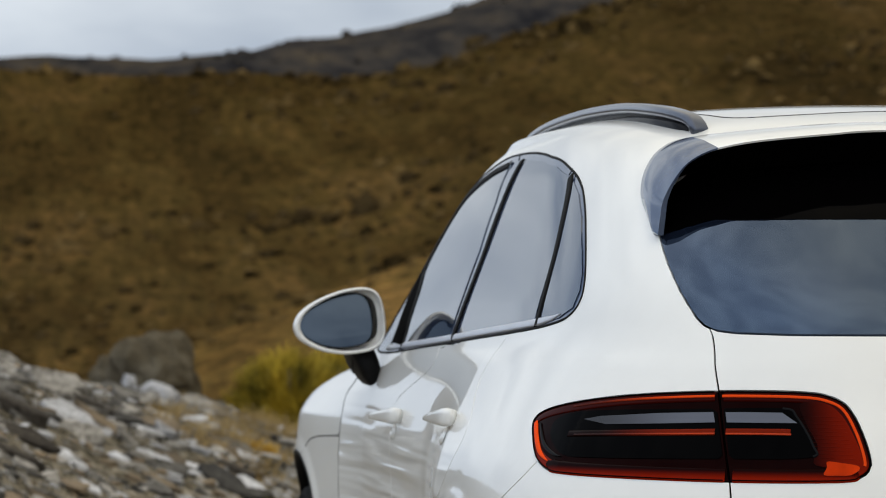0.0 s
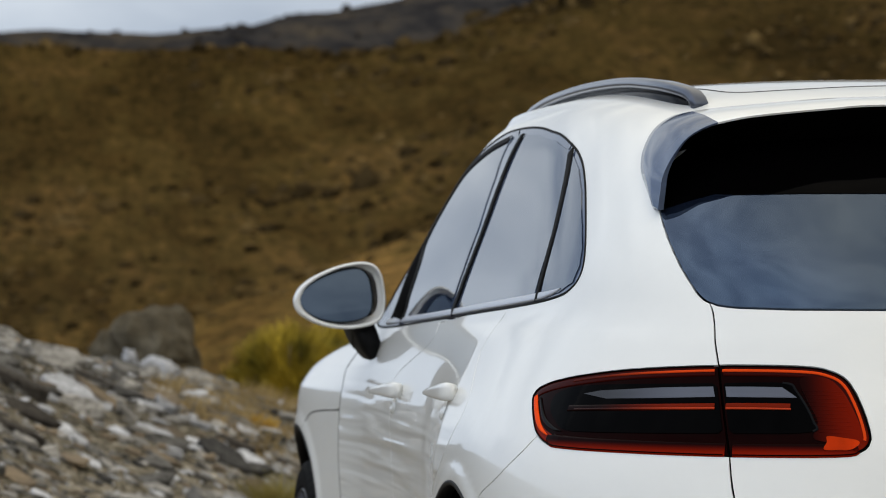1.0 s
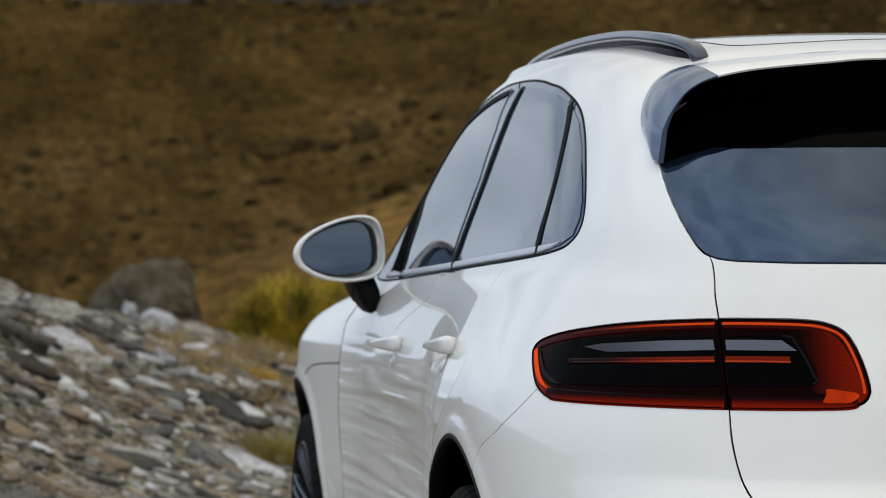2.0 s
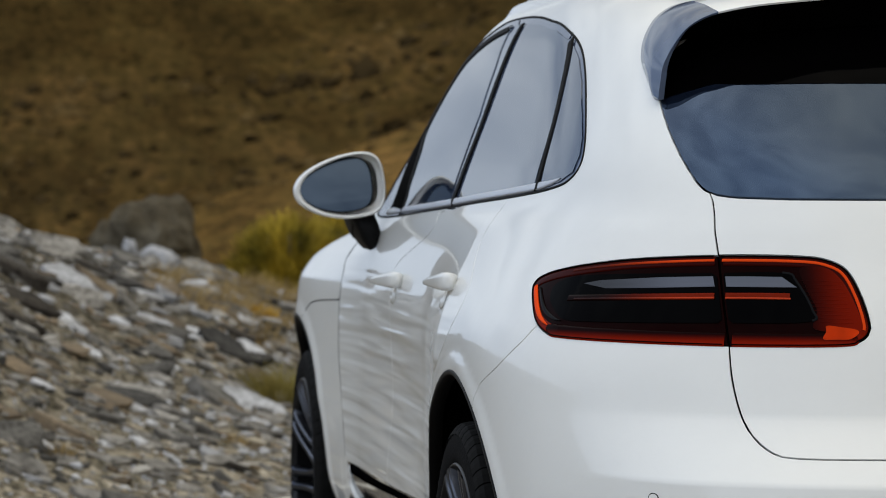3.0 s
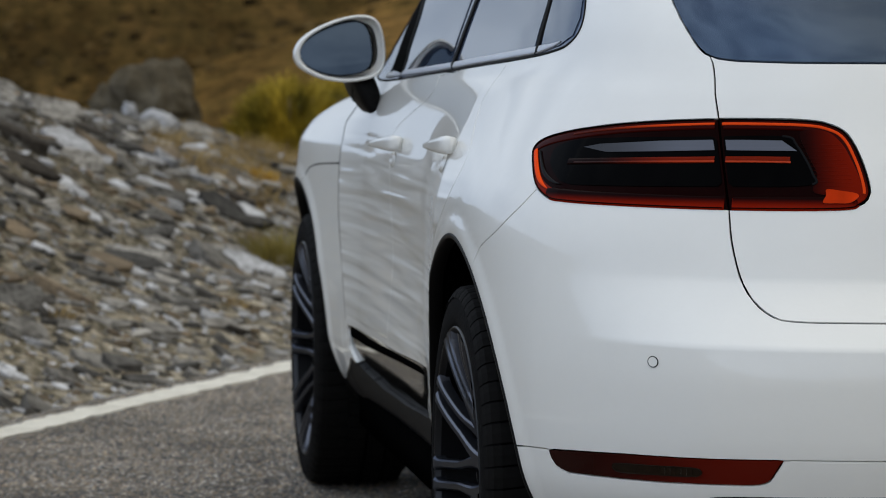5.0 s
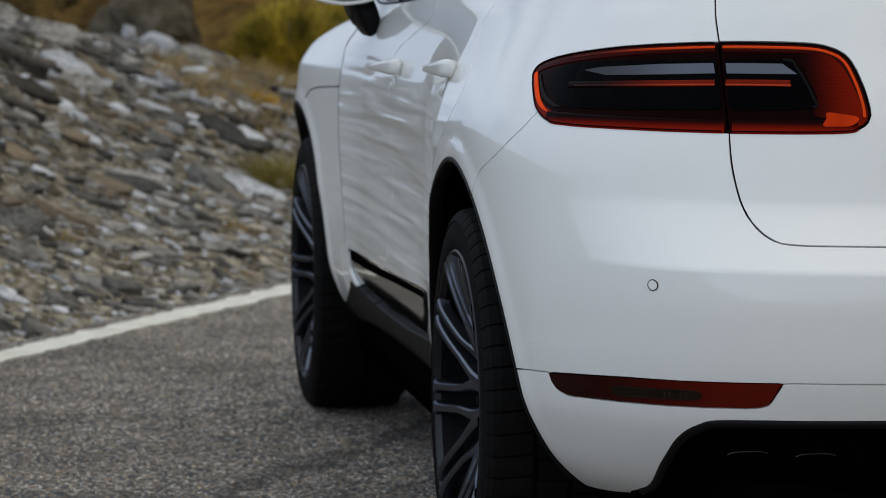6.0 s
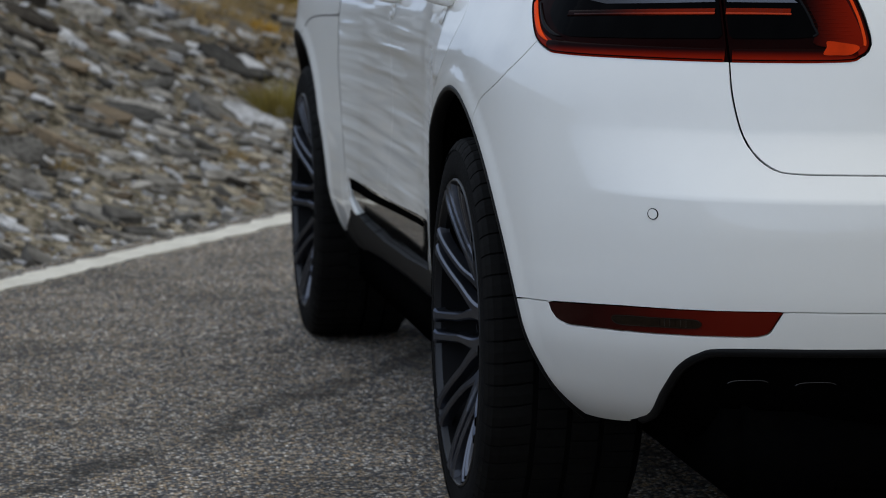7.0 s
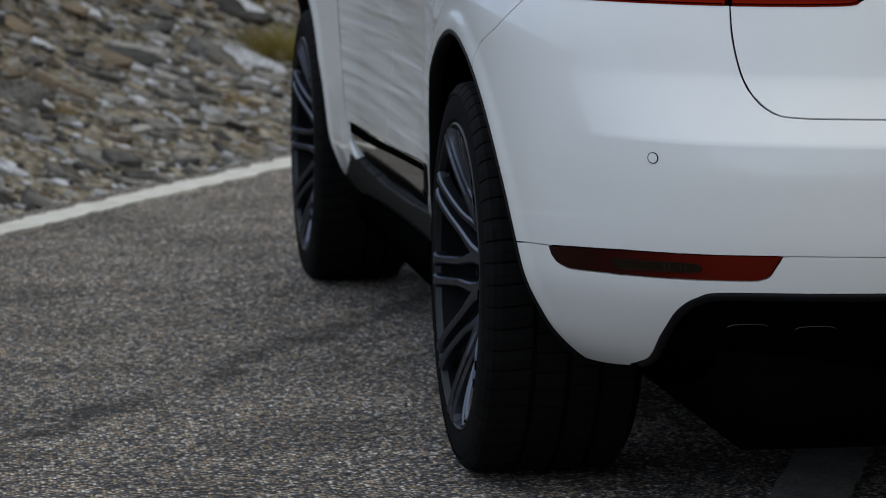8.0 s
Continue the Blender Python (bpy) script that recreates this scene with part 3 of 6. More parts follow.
FRONT_START = smooth_curve([(.22, 2.75), (.85, 2.75), (.97, 2.70), (1.02, 2.50), (1.07, 2.12), (1.15, 1.92), (1.3, 1.65), (1.5, 1.3), (1.57, 1.1), (1.608, .84)])


def bell(a, mid, low, high):
    """1 at mid, falling to 0 at low and high."""
    a = np.asarray(a, float)
    t = np.where(a < mid, (a - low) / (mid - low), (high - a) / (high - mid))
    t = np.clip(t, 0, 1)
    return t * t * (3 - 2 * t)


def width_at(y, z):
    """Half the car's width, with its flared wings."""
    rear = .056 * np.minimum(1, 1.35 * bell(y, -.05, -1.5, .86)) * bell(z, .82, .10, 1.16)
    front = .062 * bell(y, 2.80, 1.85, 3.6) * np.minimum(1, 1.3 * bell(z, .84, .15, 1.13))
    hollow = -.012 * bell(y, 1.2, .3, 2.2) * bell(z, .70, .50, .92)
    scoop = -.020 * np.clip((.515 - np.asarray(z)) / .13, 0, 1) * bell(y, 1.3, .55, 2.15) ** .3
    taper = -.036 * np.clip((np.asarray(y) - 1.0) / 1.6, 0, 2) ** 1.5 * np.clip((np.asarray(z) - 1.0) / .3, 0, 1)
    crown = .07 * bell(z, 1.585, 1.538, 1.612) * bell(y, 1.15, .1, 2.0)
    lip = 0
    for at in (0, 2.807):
        r = np.hypot(np.asarray(y) - at + .022, np.asarray(z) - .365)
        t = np.clip((.505 - r) / .038, 0, 1)
        lip = lip + .0050 * t * t * (3 - 2 * t) * np.clip((np.asarray(z) - .30) / .1, 0, 1)
    return HALF_WIDTH(z) + lip + rear + front + hollow + scoop + taper + crown


def skin(u, z):
    """The skin's left side: u from -1 (rear middle) over 0 to 1 (flank) to 2 (front middle), at height z."""
    u, z = np.broadcast_arrays(np.asarray(u, float), np.asarray(z, float))
    y_r, y_f = REAR_START(z), FRONT_START(z)
    n = np.where(u < .5, REAR_ROUND(z), 2.6)
    turn = np.where(u < 0, -u, np.where(u > 1, u - 1, 0)) * (np.pi / 2)
    c, s = np.cos(turn), np.sin(turn)
    k = (np.abs(c) ** n + np.abs(s) ** n) ** (1 / n)
    y = np.where(u < 0, y_r - (y_r - REAR_END(z)) * s / k,
                 np.where(u > 1, y_f + (FRONT_END(z) - y_f) * s / k, y_r + (y_f - y_r) * np.clip(u, 0, 1)))
    shelf = np.where(z > .69, np.clip((.795 - z) / .105, 0, 1) ** 1.3, np.clip((z - .14) / .55, 0, 1))
    fade = np.clip((-u - .37) / .20, 0, 1)
    y = y - .060 * shelf * fade * fade * (3 - 2 * fade)
    return np.stack([-width_at(y, z) * np.where(np.abs(c) < 1e-9, 0, c) / k, y, z], -1)


def skin_normal(u, z):
    e = 2e-3
    n = np.cross(skin(u + e, z) - skin(u - e, z), skin(u, np.minimum(z + e, 1.6075)) - skin(u, z - e))
    n = n / np.maximum(np.linalg.norm(n, axis=-1, keepdims=True), 1e-12)
    out = skin(u, z) - np.array([0, 1.2, .75])
    return n * np.where((n * out).sum(-1, keepdims=True) < 0, -1, 1)

# ---- the car ----
car = tagged(new("car"), "white compact sport utility vehicle parked askew on the asphalt road", "car", kind="thing")

# outlines on the skin, in (u, z)
WINDOWS = spline([(.93, 1.092), (.50, 1.1137), (.16, 1.1334), (-.143, 1.1495), (-.263, 1.162), (-.312, 1.178), (-.337, 1.2085), (-.338, 1.2586), (-.3205, 1.321),
                  (-.292, 1.3766), (-.252, 1.421), (-.187, 1.4535), (-.05, 1.4875), (.23, 1.512), (.60, 1.524), (.90, 1.520), (1.09, 1.480), (1.15, 1.40),
                  (1.16, 1.31), (1.14, 1.21), (1.06, 1.13)], 5, True)
REAR_GLASS = [(-.466, 1.335), (-.475, 1.30), (-.490, 1.255), (-.506, 1.212), (-.525, 1.170), (-.534, 1.158), (-.548, 1.150), (-.57, 1.1455), (-.634, 1.1425), (-.80, 1.1415), (-1.02, 1.1415), (-1.02, 1.47),
              (-.60, 1.46), (-.50, 1.43), (-.462, 1.385)]
GATE_EDGE = spline([(-.534, 1.158), (-.5422, 1.1500), (-.5487, 1.118), (-.5553, 1.085), (-.5622, 1.0511), (-.5700, 1.000), (-.5778, .950), (-.5851, .9027), (-.5908, .849), (-.5994, .7954), (-.6094, .7597), (-.6252, .7364), (-.648, .7285), (-.731, .7275), (-1.02, .7275)], 6)
TAILGATE = [*GATE_EDGE, (-1.02, 1.45), *[p for p in REAR_GLASS[-1:0:-1] if p[1] > 1.3 and p[0] > -.9], *REAR_GLASS[0:5]]
LAMP = spline([(-.294, .978), (-.293, .9975), (-.312, 1.012), (-.362, 1.0261), (-.4435, 1.0404), (-.5165, 1.0476), (-.581, 1.0505), (-.654, 1.0490), (-.684, 1.0415),
               (-.703, 1.024), (-.718, .985), (-.727, .945), (-.7268, .926), (-.718, .9135), (-.698, .9063), (-.591, .9045), (-.4635, .9063), (-.3834, .9085), (-.350, .9135), (-.318, .935)], 5, True)
LAMP_WINDOW = spline([(-.3376, .976), (-.3476, .9993), (-.405, 1.0136), (-.558, 1.0207), (-.634, 1.0222), (-.6495, 1.0082), (-.668, .963), (-.664, .9438), (-.571, .9403),
                      (-.4206, .9367), (-.3763, .9385), (-.3534, .9528)], 5, True)
BUMPER_SEAM = [*spline([(-.155, .775), (-.167, .800), (-.1825, .816), (-.235, .845), (-.272, .873), (-.3015, .899), (-.3262, .928)], 8)]
CREASE = [(-.20, .478), (-.2804, .4843), (-.3534, .4896), (-.4649, .5004), (-.5308, .5039), (-.6452, .5085), (-.7353, .5093), (-1.02, .5095)]
REFLECTOR = [(-.358, .4725), (-.367, .4610), (-.385, .4545), (-.4979, .4592), (-.599, .4640), (-.611, .4658), (-.6192, .4720), (-.6315, .5080), (-.5308, .5039), (-.4649, .5004), (-.3534, .4896)]
DIFFUSER = [*spline([(-.436, .286), (-.476, .311), (-.506, .368), (-.525, .407), (-.548, .432), (-.582, .4425), (-.738, .4485)], 4), (-1.02, .449), (-1.02, .1), (-.436, .1)]
BLADE = [(.744, .488), (.662, .4896), (.435, .4986), (.222, .517), (.220, .472), (.262, .412), (.305, .392), (.46, .372), (.60, .370), (.70, .385), (.738, .404), (.748, .434)]
SILL = [(-.3, .1), (1.0, .1), (1.0, .300), (.90, .318), (.8375, .330), (.79, .362), (.758, .405), (.735, .392), (.60, .378), (.46, .378), (.33, .392), (.262, .405), (.20, .38), (-.2, .345)]
DOOR_FRONT = spline([(.93, 1.055), (.901, 1.040), (.853, 1.011), (.8125, .954), (.8025, .890), (.802, .841), (.8005, .756)], 4)
DOOR_MID = spline([(.435, 1.108), (.408, 1.081), (.448, 1.035), (.498, .994), (.5115, .948), (.4985, .873), (.4985, .783), (.487, .60)], 4)
FRONT_DOOR = [(1.02, 1.12), (.955, 1.070), *DOOR_FRONT, (.781, .6524), (.765, .5433), (.757, .50), (.757, .400),
              (.482, .392), *DOOR_MID[::-1], (.43, 1.15)]
REAR_DOOR = [*DOOR_MID, (.482, .392), (.255, .386), (.235, .50), (.20, .62), (.135, .745), (.055, .86), (.010, .95), (.004, .985), (.022, 1.03), (.03, 1.062), (.005, 1.11), (-.06, 1.16)]
WING_FOOT = spline([(.8030, .8815), (.86, .876), (.9045, .870), (.9385, .859), (.9615, .839)], 4)
WING = [(1.62, 1.02), (1.45, .985), (1.30, .975), (1.12, 1.01), (.955, 1.070), *DOOR_FRONT[:17], *WING_FOOT[1:], (.97, .825), (1.2, .70), (1.3, .80), (1.6, .88)]
WINDSCREEN = [(1.27, 1.045), (1.6, 1.035), (2.02, 1.035), (2.02, 1.555), (1.6, 1.55), (1.35, 1.51), (1.28, 1.45), (1.25, 1.30), (1.24, 1.15)]
BONNET = [(1.62, 1.02), (1.45, .985), (1.30, .975), (1.16, 1.005), (1.25, 1.03), (1.6, 1.03), (2.02, 1.03), (2.02, .86), (1.6, .88)]
FRONT_BUMPER = [(1.12, .1), (2.02, .1), (2.02, .86), (1.6, .88), (1.3, .80), (1.2, .70), (1.12, .62)]
HEADLAMP = spline([(1.24, .80), (1.36, .865), (1.5, .872), (1.52, .80), (1.42, .745), (1.30, .74)], 4, True)
ROOF_GLASS = [(-1.02, 1.598), (2.02, 1.598), (2.02, 1.7), (-1.02, 1.7)]

ARCH_R, AXLE_Z, WHEELBASE = .460, .365, 2.807
PANELS = ["body_side", "window_trim", "rear_window", "tail_lamp", "gate_lamp", "tailgate", "rear_bumper", "lower_bumper", "rear_reflector", "diffuser", "side_blade", "sill",
          "front_door", "rear_door", "front_wing", "windscreen", "bonnet", "front_bumper", "headlamp", "roof_glass", "none"]
ID = {name: i for i, name in enumerate(PANELS)}

us = np.concatenate([np.linspace(-1, 0, 121), np.linspace(0, 1, 171)[1:], np.linspace(1, 2, 61)[1:]])
zs = np.concatenate([np.linspace(.245, 1.52, 112), np.linspace(1.52, 1.607, 16)[1:]])
grid_u, grid_z = np.meshgrid(us, zs, indexing="ij")


def stretch_u(u):
    """Metres along the skin for one step of u."""
    return np.where(u < 0, 1.45, np.where(u > 1, 1.5, 2.6))


def classify(u, z, y):
    lab = np.zeros(u.shape, int)
    for name, poly in (("roof_glass", ROOF_GLASS), ("front_door", FRONT_DOOR), ("rear_door", REAR_DOOR), ("front_bumper", FRONT_BUMPER), ("front_wing", WING), ("bonnet", BONNET),
                       ("windscreen", WINDSCREEN), ("headlamp", HEADLAMP)):
        lab[inside(poly, u, z)] = ID[name]
    bump = [*BUMPER_SEAM, (-.35, .93), (-.60, .93), (-1.02, .93), (-1.02, .1), (-.10, .1)]
    lab[inside(bump, u, z)] = ID["rear_bumper"]
    low = [*CREASE, (-1.02, .1), (-.20, .1)]
    lab[inside(low, u, z)] = ID["lower_bumper"]
    for name, poly in (("sill", SILL), ("side_blade", BLADE), ("tailgate", TAILGATE), ("rear_window", REAR_GLASS), ("rear_reflector", REFLECTOR), ("diffuser", DIFFUSER), ("window_trim", WINDOWS)):
        lab[inside(poly, u, z)] = ID[name]
    lamp = inside(LAMP, u, z)
    lab[lamp] = np.where(inside(TAILGATE, u[lamp], z[lamp]), ID["gate_lamp"], ID["tail_lamp"])
    for at in (0, WHEELBASE):
        lab[(y - at + .022) ** 2 + (z - AXLE_Z) ** 2 < ARCH_R ** 2] = ID["none"]
        lab[(np.abs(y - at + .022) < ARCH_R) & (z < AXLE_Z)] = ID["none"]
    lab[(u < -.16) & (u > -.44) & (z < .279 + 1.9 * (u + .385) ** 2)] = ID["none"]
    return lab


mid_u = (grid_u[:-1, :-1] + grid_u[1:, 1:]) / 2
mid_z = (grid_z[:-1, :-1] + grid_z[1:, 1:]) / 2
face_label = classify(mid_u, mid_z, skin(mid_u, mid_z)[..., 1])

# vertices between two panels settle on the line that parts them
pad = np.pad(face_label, 1, mode="edge")
corner = np.stack([pad[:-1, :-1], pad[1:, :-1], pad[:-1, 1:], pad[1:, 1:]], -1)
border = (corner.max(-1) != corner.min(-1))


def settle_all(ii, jj):
    """Moves border vertices onto the line between the two panels, by bisection along short spokes."""
    u, z = grid_u[ii, jj], grid_z[ii, jj]
    here = classify(u, z, skin(u, z)[:, 1])
    around = corner[ii, jj]
    best = np.full(len(u), 9.0)
    bu, bz = u.copy(), z.copy()
    for a in np.linspace(0, 2 * np.pi, 24, endpoint=False):
        du, dz = math.cos(a) * .0125 / stretch_u(u), np.full(len(u), math.sin(a) * .0125)
        ok = (u + du >= -1) & (u + du <= 2)
        there = classify(u + du, z + dz, skin(u + du, z + dz)[:, 1])
        ok &= (there != here) & (around == there[:, None]).any(1) & (around == here[:, None]).any(1)
        lo, hi = np.zeros(len(u)), np.ones(len(u))
        for _ in range(7):
            m = (lo + hi) / 2
            same = classify(u + du * m, z + dz * m, skin(u + du * m, z + dz * m)[:, 1]) == here
            lo, hi = np.where(same, m, lo), np.where(same, hi, m)
        take = ok & (hi < best)
        best = np.where(take, hi, best)
        bu, bz = np.where(take, u + du * hi, bu), np.where(take, z + dz * hi, bz)
    return bu, bz


bi, bj = np.nonzero(border)
keep = (bi > 0) & (bi < len(us) - 1)
bi, bj = bi[keep], bj[keep]
su, sz = settle_all(bi, bj)
set_u, set_z = grid_u.copy(), grid_z.copy()
set_u[bi, bj], set_z[bi, bj] = su, sz
# corners where three panels meet
for i, j in zip(bi, bj):
    if len(set(corner[i, j])) < 3:
        continue
    reach_u, reach_z = .016 / float(stretch_u(grid_u[i, j])), .016
    fu, fz = np.meshgrid(np.linspace(-reach_u, reach_u, 33) + grid_u[i, j], np.linspace(-reach_z, reach_z, 33) + grid_z[i, j], indexing="ij")
    fl = classify(fu, fz, skin(fu, fz)[..., 1])
    four = np.sort(np.stack([fl[:-1, :-1], fl[1:, :-1], fl[:-1, 1:], fl[1:, 1:]], -1), -1)
    hit = np.argwhere((np.diff(four, axis=-1) != 0).sum(-1) >= 2)
    if len(hit):
        k = hit[np.argmin(((hit - 15.5) ** 2).sum(1))]
        set_u[i, j], set_z[i, j] = fu[k[0], k[1]], fz[k[0], k[1]]
P = skin(set_u, set_z)
NRM = skin_normal(set_u, set_z)
NRM[-1][:, 0] = 0
NRM[0][:, 0] = 0


def panel_mesh(name, label_id, mat, parent, label="", gap=.0016, depth=.016, lift=0.0, whole=False, tilt=0.0):
    """The faces of one panel, with a folded edge all round so that the shut lines are real gaps."""
    fi, fj = np.nonzero(face_label == label_id)
    if not len(fi):
        return None
    quads = np.stack([np.stack([fi, fj], -1), np.stack([fi + 1, fj], -1), np.stack([fi + 1, fj + 1], -1), np.stack([fi, fj + 1], -1)], 1)
    flat = quads[..., 0] * len(zs) + quads[..., 1]
    used, inv = np.unique(flat, return_inverse=True)
    inv = inv.reshape(flat.shape)
    ui, uj = used // len(zs), used % len(zs)
    co, nr = P[ui, uj].copy(), NRM[ui, uj]
    if tilt:
        co -= nr * (tilt * (co[:, 2].max() - co[:, 2]))[:, None]
        nr = nr - np.array([0, 0, tilt])
        nr /= np.linalg.norm(nr, axis=1, keepdims=True)
    edges = {}
    for f in inv:
        for a, b in zip(f, np.roll(f, -1)):
            key = (min(a, b), max(a, b))
            edges[key] = None if key in edges else (a, b, f)
    rim = [e for e in edges.values() if e is not None and not (ui[e[0]] in (0, len(us) - 1) and ui[e[1]] == ui[e[0]])]
    pull = np.zeros_like(co)
    for a, b, f in rim:
        inward = co[f].mean(0) - (co[a] + co[b]) / 2
        for v in (a, b):
            n = inward - nr[v] * (inward @ nr[v])
            pull[v] += n / max(np.linalg.norm(n), 1e-9)
    length = np.linalg.norm(pull, axis=1, keepdims=True)
    shifted = co + np.where(length > 1e-9, pull / np.maximum(length, 1e-9) * gap, 0) + nr * lift
    verts, norms, faces = [*shifted], [*nr], [tuple(f) for f in inv]
    # faces looking outwards
    def wind(f):
        a, b, c = (np.array(verts[i]) for i in f[:3])
        d = np.array(verts[f[3]]) if len(f) > 3 else a
        n = np.cross(c - a, d - b)
        return f if n @ norms[f[0]] >= 0 else f[::-1]
    faces = [wind(f) for f in faces]
    top, low, fold = {}, {}, []
    for a, b, f in rim:
        side = -(pull[a] + pull[b])
        side /= max(np.linalg.norm(side), 1e-9)
        for v in (a, b):
            if v not in top:
                top[v] = len(verts)
                verts.append(shifted[v])
                norms.append((side + .6 * nr[v]) / np.linalg.norm(side + .6 * nr[v]))
                low[v] = len(verts)
                verts.append(shifted[v] - nr[v] * depth)
                norms.append(side)
        quad = (top[a], top[b], low[b], low[a])
        n = np.cross(np.array(verts[quad[2]]) - verts[quad[0]], np.array(verts[quad[3]]) - verts[quad[1]])
        faces.append(quad if n @ side >= 0 else quad[::-1])
    if whole:
        k = len(verts)
        verts += [np.array(v) * (-1, 1, 1) for v in verts]
        norms += [np.array(v) * (-1, 1, 1) for v in norms]
        faces += [tuple(i + k for i in f[::-1]) for f in faces]
        data_obj = mesh_object(name, verts, faces, mat, parent, label, normals=norms)
        return data_obj
    ob = mesh_object(name, verts, faces, mat, parent, label, normals=norms)
    twin_norm = [np.array(v) * (-1, 1, 1) for v in norms]
    mesh_object(name, [np.array(v) * (-1, 1, 1) for v in verts], [f[::-1] for f in faces], mat, parent, label, normals=twin_norm)
    return ob


for name, mat, label, whole in (
        ("body_side", PAINT, "", True), ("window_trim", TRIM, "satin dark window surround", False), ("rear_window", GLASS, "dark tinted rear window", True),
        ("tail_lamp", RED_DEEP, "red wraparound tail lamp", False), ("gate_lamp", RED_DEEP, "red tail lamp on the tailgate", False), ("tailgate", PAINT, "", True),
        ("rear_bumper", PAINT, "", True), ("lower_bumper", PAINT, "", True), ("rear_reflector", REFLECTOR_RED, "dark red bumper reflector", False),
        ("side_blade", BLADE_GLOSS, "gloss black side blade", False), ("front_door", DOOR_PAINT, "", False), ("rear_door", DOOR_PAINT, "", False), ("front_wing", PAINT, "", False),
        ("windscreen", GLASS, "dark windscreen", True), ("bonnet", PAINT, "", True), ("front_bumper", PAINT, "", True), ("headlamp", LAMP_GREY, "clear headlamp", False),
        ("roof_glass", GLOSS_BLACK, "dark glass roof", True)):
    panel_mesh(name, ID[name], mat, car, label, whole=whole, tilt=.08 if name == "side_blade" else 0.0, gap=.0022 if name in ("tailgate", "gate_lamp", "tail_lamp", "rear_window") else .0016)
panel_mesh("sill", ID["sill"], SILL_SATIN, car, "dark satin plastic sill", gap=.001, lift=-.002)
# black plastic, made darker still for the shade of a deep recess
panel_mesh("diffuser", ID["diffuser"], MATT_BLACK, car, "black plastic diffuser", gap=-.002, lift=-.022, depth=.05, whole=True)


def inner_shell():
    """A dark shell behind the panels, with open wheel wells."""
    lab = face_label[::2, ::2]
    u, z = grid_u[::2, ::2], grid_z[::2, ::2]
    co = skin(u, z) - skin_normal(u, z) * .013
    co[..., 0] = np.minimum(co[..., 0], 0)
    ny = co.shape[1]
    verts = [*co.reshape(-1, 3)]
    faces = []
    for i in range(co.shape[0] - 1):
        for j in range(ny - 1):
            if (face_label[2 * i:2 * i + 2, 2 * j:2 * j + 2] == ID["none"]).any():
                continue
            faces.append((i * ny + j, (i + 1) * ny + j, (i + 1) * ny + j + 1, i * ny + j + 1))
    k = len(verts)
    verts += [v * (-1, 1, 1) for v in verts]
    faces += [tuple(i + k for i in f[::-1]) for f in faces]
    mesh_object("inner_shell", verts, faces, SHADOW_GAP, car, "dark inner metal")


inner_shell()


def skin_at(u, z, lift):
    return skin(u, z) + skin_normal(u, z) * lift


def sheet(name, outline, mat, parent, lift=.003, label="", rings=6, depth=.008, twin=True):
    """A smooth pane over a closed outline on the skin, with a turned-down edge."""
    out = np.array(outline, float)
    mid = out.mean(0)
    n = len(out)
    verts, norms, faces = [], [], []
    for r in range(rings + 1):
        p = mid + (out - mid) * (r / rings) if r else mid + (out - mid) * .02
        verts += [*skin_at(p[:, 0], p[:, 1], lift)]
        norms += [*skin_normal(p[:, 0], p[:, 1])]
    for r in range(rings):
        for i in range(n):
            faces.append((r * n + i, r * n + (i + 1) % n, (r + 1) * n + (i + 1) % n, (r + 1) * n + i))
    faces.append(tuple(range(n)))
    base = len(verts)
    rim = skin_at(out[:, 0], out[:, 1], lift - depth)
    centre = np.mean(rim, 0)
    for k in range(n):
        side = rim[k] - centre
        side /= np.linalg.norm(side)
        verts += [verts[rings * n + k], rim[k]]
        norms += [side, side]
    for i in range(n):
        a, b = base + 2 * i, base + 2 * ((i + 1) % n)
        faces.append((a, b, b + 1, a + 1))
    fixed = []
    for f in faces:
        a, b, c = (np.array(verts[i]) for i in (f[0], f[len(f) // 3], f[2 * len(f) // 3]))
        fixed.append(f if np.cross(b - a, c - a) @ norms[f[0]] >= 0 else f[::-1])
    ob = mesh_object(name, verts, fixed, mat, parent, label, normals=norms)
    if twin:
        mesh_object(name, [np.array(v) * (-1, 1, 1) for v in verts], [f[::-1] for f in fixed], mat, parent, label, normals=[np.array(v) * (-1, 1, 1) for v in norms])
    return ob


def band(name, path, width, mat, parent, lift=.003, label="", thick=.004, twin=True, closed=False):
    """A ribbon of even width laid along a path on the skin, rounded across."""
    p = np.array(path, float)
    co, nr = skin_at(p[:, 0], p[:, 1], lift), skin_normal(p[:, 0], p[:, 1])
    n = len(co)
    w = np.broadcast_to(np.asarray(width, float), (n,))
    verts, faces = [], []
    for i in range(n):
        t = co[(i + 1) % n if closed else min(i + 1, n - 1)] - co[(i - 1) % n if closed else max(i - 1, 0)]
        t = t / max(np.linalg.norm(t), 1e-9)
        s = np.cross(nr[i], t)
        for a, h in ((-.5, -thick), (-.5, -.2 * thick), (-.3, 0), (.3, 0), (.5, -.2 * thick), (.5, -thick)):
            verts.append(co[i] + s * a * w[i] + nr[i] * h)
    for i in range(n if closed else n - 1):
        for j in range(5):
            q = (i + 1) % n
            faces.append((i * 6 + j, i * 6 + j + 1, q * 6 + j + 1, q * 6 + j))
    f = faces[2]
    a, b, c, d = (np.array(verts[i]) for i in f)
    if np.cross(c - a, d - b) @ nr[0] < 0:
        faces = [g[::-1] for g in faces]
    ob = mesh_object(name, verts, faces, mat, parent, label)
    if twin:
        mesh_object(name, [np.array(v) * (-1, 1, 1) for v in verts], [g[::-1] for g in faces], mat, parent, label)
    return ob


